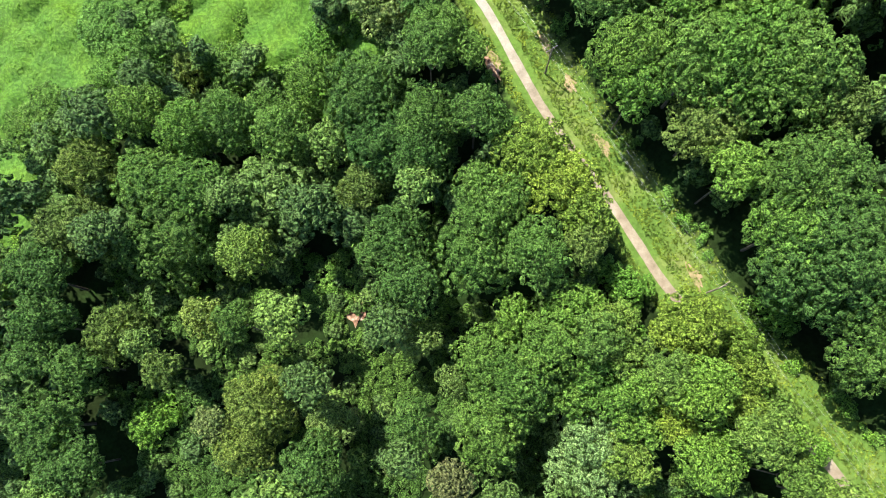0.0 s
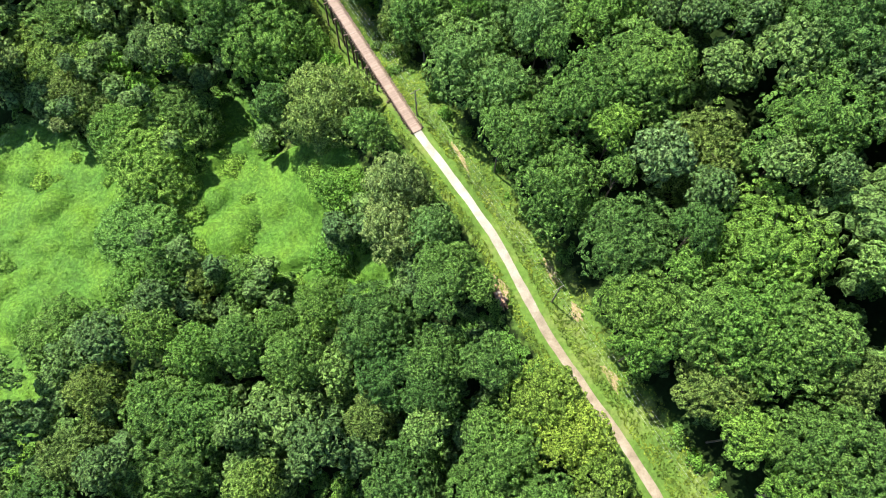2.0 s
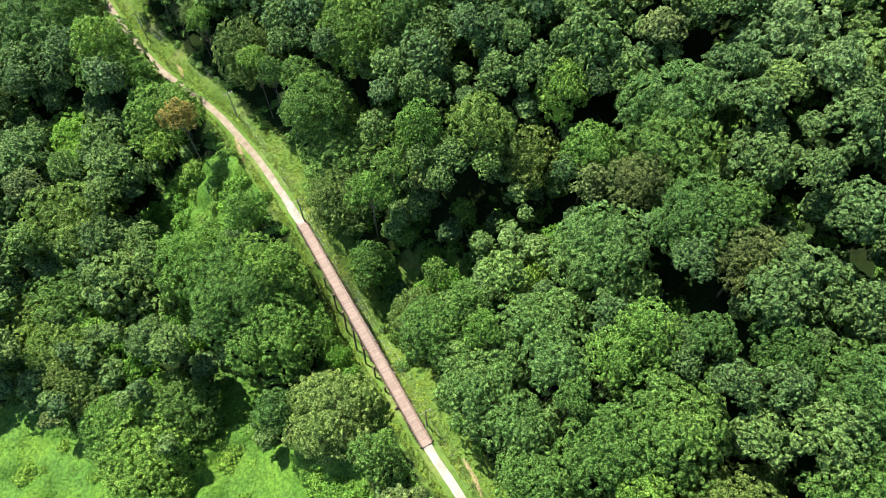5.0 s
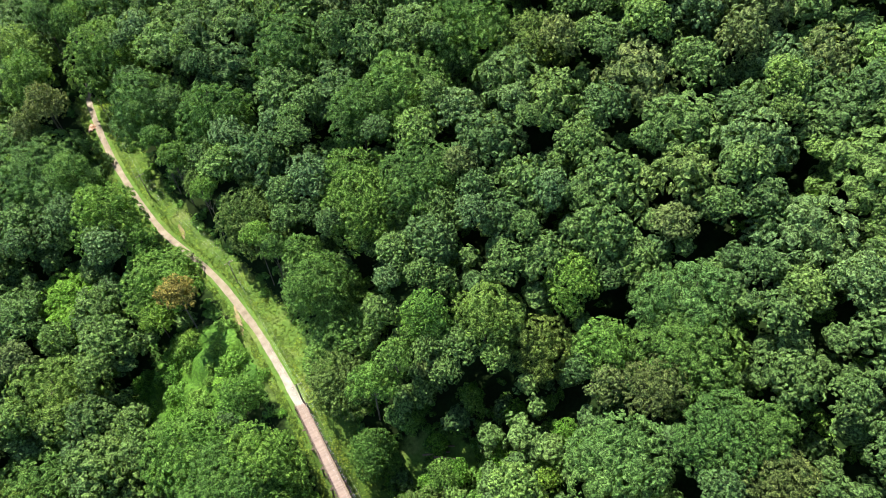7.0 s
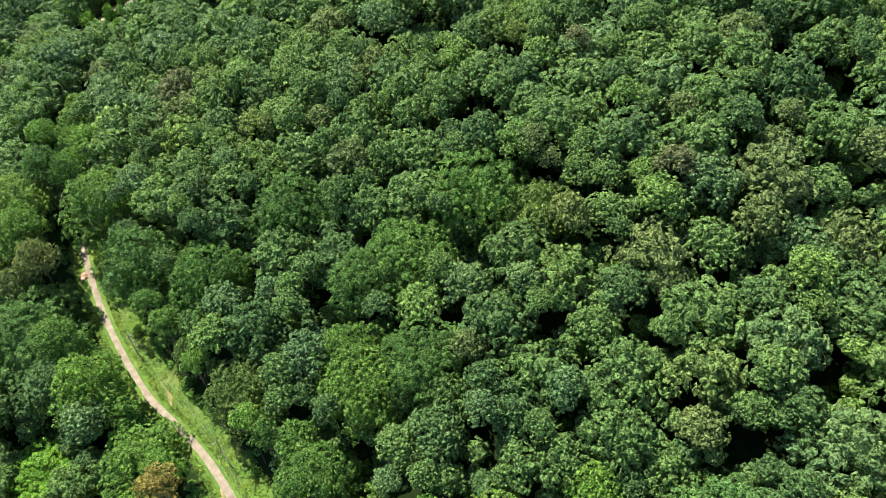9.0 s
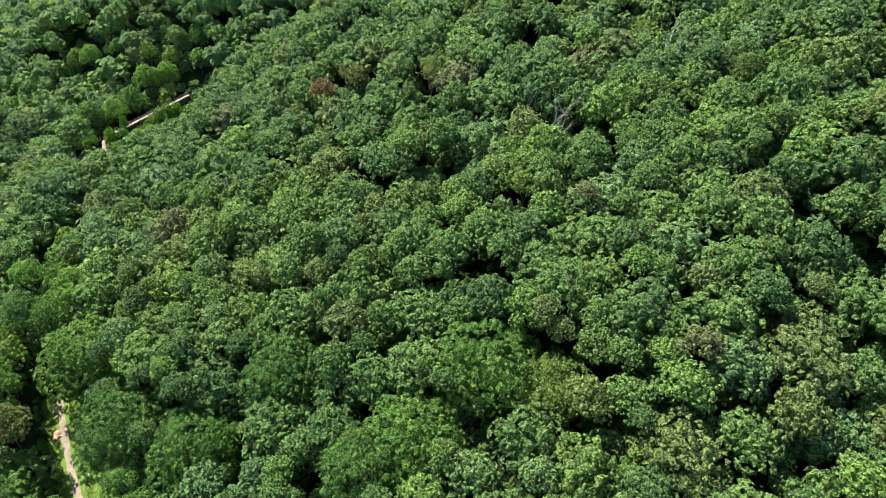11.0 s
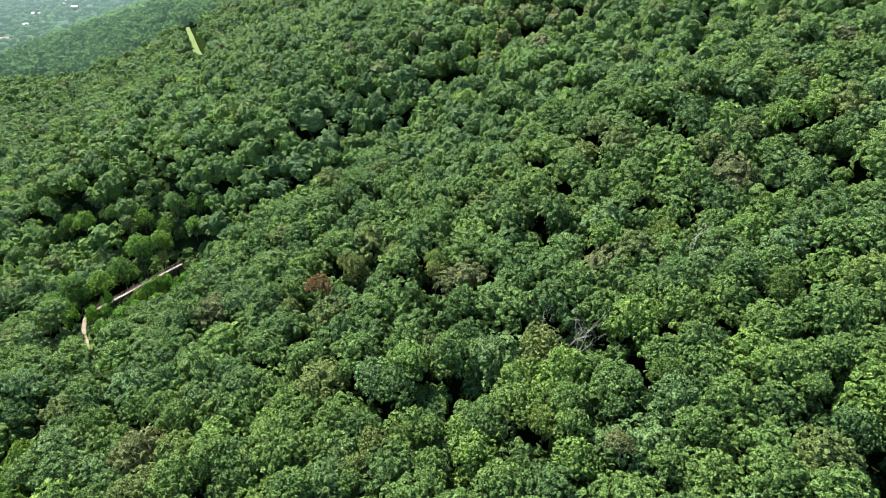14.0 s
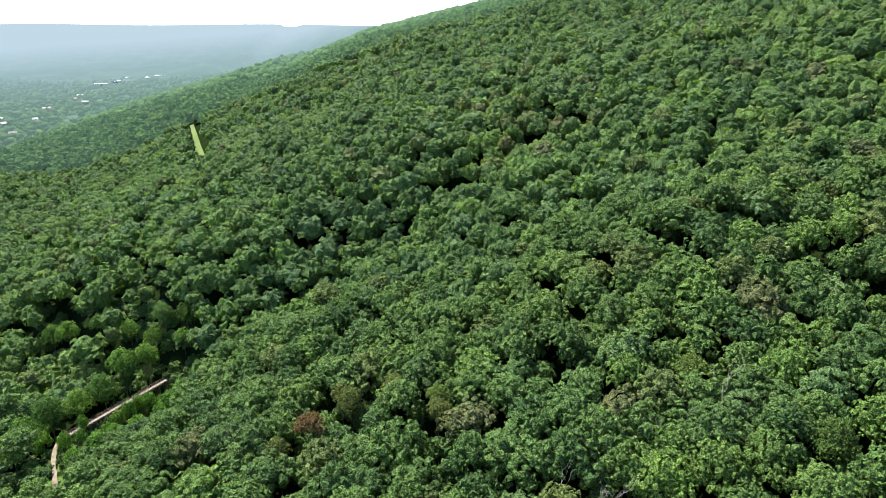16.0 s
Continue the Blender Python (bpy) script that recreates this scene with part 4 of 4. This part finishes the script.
def box(bm, x0, x1, y0, y1, z0, z1, worn=0.0):
    m = Matrix.LocRotScale(((x0 + x1) / 2, (y0 + y1) / 2, (z0 + z1) / 2), None, (x1 - x0, y1 - y0, z1 - z0))
    made = bmesh.ops.create_cube(bm, size=1, matrix=m)["verts"]
    if worn:
        bmesh.ops.bevel(bm, geom=list({e for v in made for e in v.link_edges}), offset=worn, segments=1, affect="EDGES")
    return made


def boxed(*a, **k):
    bm = bmesh.new()
    box(bm, *a, **k)
    return bm


def timber(name, dark, light, rough=0.85):
    m, nt, b = material(name, rough, 0.2)
    info = nt.nodes.new("ShaderNodeObjectInfo")
    grain = ramp(nt, noise_node(nt, 2.2, 5.0, 0.65), [(0.3, dark), (0.7, light)])
    each = ramp(nt, info.outputs["Random"], [(0.0, (0.75, 0.75, 0.75)), (1.0, (1.2, 1.2, 1.2))])
    geo = nt.nodes.new("ShaderNodeNewGeometry")
    board = ramp(nt, geo.outputs["Random Per Island"], [(0.0, (0.82, 0.80, 0.78)), (1.0, (1.12, 1.1, 1.08))])
    nt.links.new(mixed(nt, 1.0, mixed(nt, 1.0, grain, each, "MULTIPLY"), board, "MULTIPLY"), b.inputs["Base Color"])
    bumped(nt, b, noise_node(nt, 9.0, 4.0, 0.7), 0.3, 0.02)
    return m


M_TIE = timber("creosoted_timber", (0.045, 0.032, 0.024), (0.11, 0.082, 0.062))
M_RAIL = timber("weathered_rail", (0.10, 0.07, 0.05), (0.20, 0.15, 0.11))
M_DECK = timber("reddish_deck_boards", (0.22, 0.162, 0.13), (0.30, 0.23, 0.188))
M_DECK2 = timber("grey_deck_boards", (0.26, 0.23, 0.20), (0.36, 0.33, 0.29))
M_POLE = timber("pole_wood", (0.16, 0.13, 0.10), (0.30, 0.26, 0.21))
M_CLAY = earthy("bare_clay", [(0.36, (0.10, 0.052, 0.030)), (0.52, (0.20, 0.115, 0.07)), (0.68, (0.36, 0.29, 0.22))], 0.9, 3.0)


def bridge(a, b, deck, label):
    """A trestle of bents, stringers and cross ties with a boarded deck and timber railings."""
    a, b = Vector(a), Vector(b)
    long = (b - a).length
    root = new("footbridge")
    root.matrix_world = Matrix.Translation(a) @ Matrix.Rotation(math.atan2(b.y - a.y, b.x - a.x), 4, "Z")
    tagged(root, label, "bridge")
    rng = np.random.default_rng(int(abs(a.x)) + 3)
    bm = bmesh.new()
    for k in range(int(long / 0.28)):
        box(bm, k * 0.28, k * 0.28 + 0.262, -0.94 + rng.uniform(-0.03, 0.03), 0.94 + rng.uniform(-0.03, 0.03), -0.03, 0.03 + rng.uniform(0, 0.012))
    part("deck", bm, deck, root, "boarded deck worn pale by traffic")
    for y in (-1.0, 1.0):
        part("stringer", boxed(0, long, y - 0.2, y + 0.2, -0.85, -0.28, worn=0.02), M_TIE, root)
        part("kerb", boxed(0, long, y * 1.07 - 0.11, y * 1.07 + 0.11, -0.03, 0.17, worn=0.02), M_RAIL, root)
    tie = boxed(-0.11, 0.11, -1.75, 1.6, -0.28, -0.035, worn=0.015)
    me = bpy.data.meshes.new("tie")
    tie.to_mesh(me)
    tie.free()
    me.materials.append(M_TIE)
    for k in range(int(long / 0.75)):
        hung("tie", me, root, "", (0.35 + k * 0.75, rng.uniform(-0.12, 0.12), 0))
    post = boxed(-0.07, 0.07, -0.07, 0.07, -0.3, 1.25, worn=0.012)
    me = bpy.data.meshes.new("post")
    post.to_mesh(me)
    post.free()
    me.materials.append(M_RAIL)
    for k in range(int(long / 2.4) + 1):
        for y in (-1.25, 1.25):
            hung("post", me, root, "", (0.2 + k * 2.4, y, 0))
    for y in (-1.25, 1.25):
        for z in (0.55, 1.2):
            part("rail", boxed(0, long, y - 0.04 + 0.11 * (y < 0) - 0.055, y + 0.04 + 0.11 * (y < 0) - 0.055, z - 0.07, z + 0.07, worn=0.01), M_RAIL, root)
    for k in range(1, int(long / 5.2) + 1):
        p = root.matrix_world @ Vector((k * 5.2, 0, 0))
        deep = max(1.5, p.z - float(height(p.x, p.y)) + 0.6)
        bm = bmesh.new()
        box(bm, k * 5.2 - 0.18, k * 5.2 + 0.18, -2.0, 2.0, -1.2, -0.85, worn=0.02)
        for y in (-1.6, -0.55, 0.55, 1.6):
            v = box(bm, k * 5.2 - 0.16, k * 5.2 + 0.16, y - 0.16, y + 0.16, -deep - 0.8, -1.2)
            for w in v:
                if w.co.z < -1.3:
                    w.co.y += y * 0.12 * deep / 4
        part("bent", bm, M_TIE, root)
    return root


def abreast(y0, y1):
    return (float(trail_x(y0)), y0, GRADE + 0.2), (float(trail_x(y1)), y1, GRADE + 0.2)


bridge(*abreast(99, 153.5), M_DECK, "long timber trestle footbridge with a reddish boarded deck")
bridge(*abreast(438, 490), M_DECK2, "timber trestle footbridge with a pale deck among trees")


# ---- power line ----
def utility_pole(x, y, turn, tall=9.6):
    root = new("utility_pole")
    root.matrix_world = pose(x, y, float(height(x, y)), 0, 0, turn)
    tagged(root, "wooden utility pole with a crossarm beside the trail", "utility pole", "power line poles")
    v, f = tube([(0, 0, -1), (0, 0, 3), (0, 0, tall)], (0.17, 0.15, 0.11), 10)
    hung("pole", mesh_of("pole", v, f, [M_POLE], None, True), root)
    arm = part("crossarm", boxed(-1.25, 1.25, 0.11, 0.23, tall - 0.75, tall - 0.6, worn=0.012), M_POLE, root)
    for px in (-1.1, 0.35, 1.1):
        v, f = tube([(px, 0.17, tall - 0.6), (px, 0.17, tall - 0.5), (px, 0.17, tall - 0.42), (px, 0.17, tall - 0.34)], (0.03, 0.06, 0.06, 0.02), 8)
        hung("insulator", mesh_of("insulator", v, f, [M_WIRE], None, True), arm, "pale ceramic insulator")
    bpy.context.view_layer.update()
    return [root.matrix_world @ Vector((px, 0.17, tall - 0.36)) for px in (-1.1, 0.35, 1.1)] + [root.matrix_world @ Vector((0.13, 0, tall - 2.6))]


M_WIRE, nt, b = material("weathered_aluminium", 0.45, 0.5)
b.inputs["Base Color"].default_value = (0.40, 0.41, 0.40, 1)
b.inputs["Metallic"].default_value = 0.3
POLES = [(104, -72), (75, -27), (46, 17.5), (19, 60.7), (-8.3, 103.3), (-39.5, 154), (-62, 188.5), (-94.4, 220), (-121, 259), (-137, 303)]
ends = []
for k, (px, py) in enumerate(POLES):
    q = POLES[min(k + 1, len(POLES) - 1)]
    p = POLES[max(k - 1, 0)]
    ends.append(utility_pole(px, py, math.degrees(math.atan2(q[1] - p[1], q[0] - p[0])) - 90))
for w in range(4):
    line = []
    for p, q in zip(ends, ends[1:]):
        line += [tuple(p[w].lerp(q[w], t) - Vector((0, 0, 3.2 * t * (1 - t)))) for t in np.arange(0, 1, 0.125)]
    line.append(tuple(ends[-1][w]))
    v, f = tube(line, [0.007 if w < 3 else 0.010] * len(line), 5)
    tagged(new("power_cable", mesh_of("power_cable", v, f, [M_WIRE], None, True)), "thin pale cable sagging between the utility poles", "cable", "power line cables")


# ---- dead trees, logs, bare earth ----
M_DEAD = earthy("bleached_wood", [(0.3, (0.22, 0.19, 0.16)), (0.7, (0.42, 0.38, 0.33))], 1.0, 5.0)


def bare_tree(x, y, tall, seed):
    rng = np.random.default_rng(seed)
    pieces = []

    def limb(start, way, long, thick, depth):
        pts = [start]
        for k in range(3):
            way = unit(way + rng.normal(0, 0.16, 3) + (0, 0, 0.08))
            pts.append(pts[-1] + way * long / 3)
        pieces.append(tube(pts, thick * np.array((1, 0.8, 0.6, 0.35)), 5))
        if depth:
            for k in range(4 if depth > 1 else 3):
                a = rng.uniform(0, 6.28)
                out = unit(way + 0.85 * np.array((math.cos(a), math.sin(a), 0.1)))
                limb(pts[1 + k % 3], out, long * rng.uniform(0.5, 0.75), thick * 0.5, depth - 1)

    limb(np.array((0.0, 0, -1)), np.array((0.0, 0, 1)), tall * 0.62, 0.36, 3)
    v, f = joined(pieces)
    ob = new("dead_tree", mesh_of("dead_tree", v, f, [M_DEAD], None, True))
    ob.matrix_world = pose(x, y, float(height(x, y)))
    return tagged(ob, "bare dead tree with bleached grey branches", "tree", "dead trees")


for k, (px, py, tall) in enumerate(((27, 323, 32), (66, 345, 27), (46, 352, 26), (-128, 176, 20), (-171, 629, 25))):
    bare_tree(px, py, tall, 40 + k)


def earth_patch(x, y, rx, ry, turn, seed, label, mat=None, high=1.0):
    """A low, ragged bank of bare soil that follows the slope."""
    rng = np.random.default_rng(seed)
    a = np.arange(20) * 6.2832 / 20
    rag = 1 + np.convolve(rng.normal(0, 0.3, 20), np.ones(3) / 3, "same")
    vs = [(x, y)]
    for ring in (0.35, 0.7, 1.0):
        px, py = np.cos(a) * rx * ring * rag, np.sin(a) * ry * ring * rag
        c, s = math.cos(radians(turn)), math.sin(radians(turn))
        vs += list(zip(x + px * c - py * s, y + px * s + py * c))
    p = np.array(vs)
    lift = np.r_[0.5, np.full(20, 0.45), np.full(20, 0.3), np.full(20, 0.0)] * high + rng.normal(0.04, 0.05, 61)
    tri = [(0, 1 + k, 1 + (k + 1) % 20) for k in range(20)]
    for r in (0, 1):
        for k in range(12):
            i0, i1, j0, j1 = 1 + r * 20 + k, 1 + r * 20 + (k + 1) % 20, 21 + r * 20 + k, 21 + r * 20 + (k + 1) % 20
            tri += [(i0, j0, j1), (i0, j1, i1)]
    ob = new("soil_bank", mesh_of("soil_bank", np.c_[p, height(p[:, 0], p[:, 1]) + lift], tri, [mat or M_CLAY], None, True))
    return tagged(ob, label, "bare soil", kind="structure")


M_DRY = earthy("dry_grass", [(0.3, (0.13, 0.14, 0.045)), (0.55, (0.22, 0.17, 0.09)), (0.75, (0.28, 0.19, 0.12))], 0.6, 3.0)
for k, (y, d, rx, ry) in enumerate(((66, 6.5, 0.9, 4.5), (58, 7.0, 1.1, 3.0), (92, 4.5, 0.6, 5.0), (45, 5.5, 1.0, 4.0), (20, 5.5, 1.0, 4.0), (63, -3.0, 0.9, 4.0), (175, -2.6, 0.7, 6.0), (205, 4.0, 0.6, 5.0))):
    earth_patch(float(trail_x(y)) + d / 0.85, y, rx, ry, 30, 20 + k, "dry brown patch in the grassy verge", M_DRY, 0.25)
earth_patch(-18, 16.5, 3.0, 4.4, 20, 5, "reddish bare clay bank between trees")
earth_patch(9.5, 60.5, 1.0, 3.4, 25, 6, "brown bare earth bank below the trail")
earth_patch(-122, 250, 1.5, 3.5, 20, 7, "reddish bare earth beside the trail")
for k, (px, py, turn) in enumerate(((-8, 143, 8), (-7, 144.3, 2), (-5.5, 142, -6))):
    v, f = tube([(-3.2, 0, 0), (0, 0.05, 0.03), (3.2, 0, 0)], (0.27, 0.25, 0.2), 8)
    ob = new("fallen_log", mesh_of("fallen_log", v, f, [M_RAIL], None, True))
    ob.matrix_world = pose(px, py, float(height(px, py)) + 2.2, 0, 0, turn)
    tagged(ob, "brown fallen log lying over shrubs in the gully", "log", "fallen logs")

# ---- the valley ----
# valley floor glows with the same painted haze, near white at the horizon
M_VALLEY = hazy("valley_painted_haze", [(0.35, (0.03, 0.07, 0.03)), (0.5, (0.06, 0.12, 0.05)), (0.62, (0.12, 0.17, 0.09)), (0.75, (0.22, 0.22, 0.17))], 0.012, HAZE_GLOW, -600, 4400, 0.98)
gx, gy = np.linspace(-3300, 200, 60), np.linspace(900, 4650, 60)
X, Y = np.meshgrid(gx, gy)
keep = aside(X, Y) < -260
Z = height(X, Y) + np.where(keep, 2.0, -30.0)
Z = np.minimum(Z, 60)
Z = Z + (215 + 6 * np.sin(X * 0.002) + 3 * np.sin(X * 0.011)) * np.clip((Y - 2600) / 1950, 0, 1) ** 1.6
Z = np.minimum(Z, 152 + 4 * np.sin(X * 0.004))
i = (np.arange(59)[:, None] * 60 + np.arange(59)).ravel()
quads = np.stack([i, i + 1, i + 61, i + 60], 1)
tagged(new("backdrop", mesh_of("backdrop", np.stack([X.ravel(), Y.ravel(), Z.ravel()], 1), quads, [M_VALLEY], None, True)), "blue-green valley stretching to the horizon under painted glowing haze", "landscape", kind="structure")

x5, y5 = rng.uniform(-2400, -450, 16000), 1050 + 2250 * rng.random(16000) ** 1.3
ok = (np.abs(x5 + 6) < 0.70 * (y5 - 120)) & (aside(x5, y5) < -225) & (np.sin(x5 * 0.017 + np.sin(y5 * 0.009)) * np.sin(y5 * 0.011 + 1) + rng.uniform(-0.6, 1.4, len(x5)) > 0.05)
woods("valley_woods", "clumps of trees on the valley floor under painted haze", x5[ok], y5[ok], 6 + 13 * rng.random(ok.sum()) ** 2, rng.uniform(8, 18, ok.sum()), DOME, rng, [1, 0, 0, 0, 0, 0, 0, 0], [M_VALLEYWOOD], True)


def plain(name, col, rough=0.8):
    m, nt, b = material(name, rough, 0.2)
    spots = ramp(nt, noise_node(nt, 0.8, 4.0), [(0.3, tuple(c * 0.8 for c in col)), (0.7, col)])
    nt.links.new(spots, b.inputs["Base Color"])
    return m


M_WALL, M_ROOF, M_PALE = plain("house_wall", (0.5, 0.47, 0.42)), plain("shingle_roof", (0.30, 0.25, 0.23)), plain("white_roofing", (0.44, 0.45, 0.45), 0.6)
M_PANE, nt, b = material("window_glass", 0.1, 0.5)
b.inputs["Base Color"].default_value = (0.03, 0.04, 0.05, 1)


def house(x, y, long, deep, tall, rise, turn, roofing, words, kind="house"):
    root = new(kind.replace(" ", "_"))
    root.matrix_world = pose(x, y, float(height(x, y)) + 1.5, 0, 0, turn)
    tagged(root, words, kind, kind + "s in the valley")
    part("wall", boxed(-long / 2, long / 2, -deep / 2, deep / 2, -3, tall), M_WALL, root)
    bm = bmesh.new()
    o = 0.5
    v = [bm.verts.new(p) for p in ((-long / 2 - o, -deep / 2 - o, tall), (long / 2 + o, -deep / 2 - o, tall), (long / 2 + o, deep / 2 + o, tall), (-long / 2 - o, deep / 2 + o, tall),
                                   (-long / 2 - o, 0, tall + rise), (long / 2 + o, 0, tall + rise))]
    for f in ((0, 1, 5, 4), (2, 3, 4, 5), (0, 4, 3), (1, 2, 5), (3, 2, 1, 0)):
        bm.faces.new([v[k] for k in f])
    part("roof", bm, roofing, root)
    for k in range(max(2, int(long / 5))):
        wx = -long / 2 + long * (k + 0.5) / max(2, int(long / 5))
        part("window", boxed(wx - 0.7, wx + 0.7, -deep / 2 - 0.06, -deep / 2 + 0.1, tall * 0.45, tall * 0.45 + 1.4), M_PANE, root)
    return root


for k, (x, y) in enumerate(((-884, 1455), (-852, 1432), (-931, 1615), (-991, 1818), (-1008, 1891), (-1033, 1970), (-924, 1656), (-1047, 2071), (-1046, 1695), (-1020, 1850), (-985, 1790), (-1110, 2150), (-905, 1520), (-1180, 2330))):
    house(x + (k * 53) % 90 - 45, y + (k * 37) % 70 - 35, 11 + 3 * (k % 3), 9, 8.5, 3.5, 37 * k, (M_PALE, M_ROOF, M_WALL)[k % 3], "pale house among trees on the valley floor")
for k, (x, y, long) in enumerate(((-1268, 2605, 60), (-1250, 2690, 45), (-1312, 2900, 50), (-1207, 2860, 55), (-1184, 2930, 70), (-1202, 3050, 50))):
    house(x, y, long * 0.7, 18, 11, 2, 20 + 35 * k, M_PALE, "long white-roofed warehouse in the hazy valley", "warehouse")
for k, (px, py, rx, ry) in enumerate(((-85, 463, 3.0, 4.0), (-66, 491, 2.6, 4.0), (167, 541, 4.0, 3.0))):
    earth_patch(px, py, rx, ry, 30 * k, 60 + k, "pale bare ground in a gap of the wood", None if k == 2 else M_DEAD)
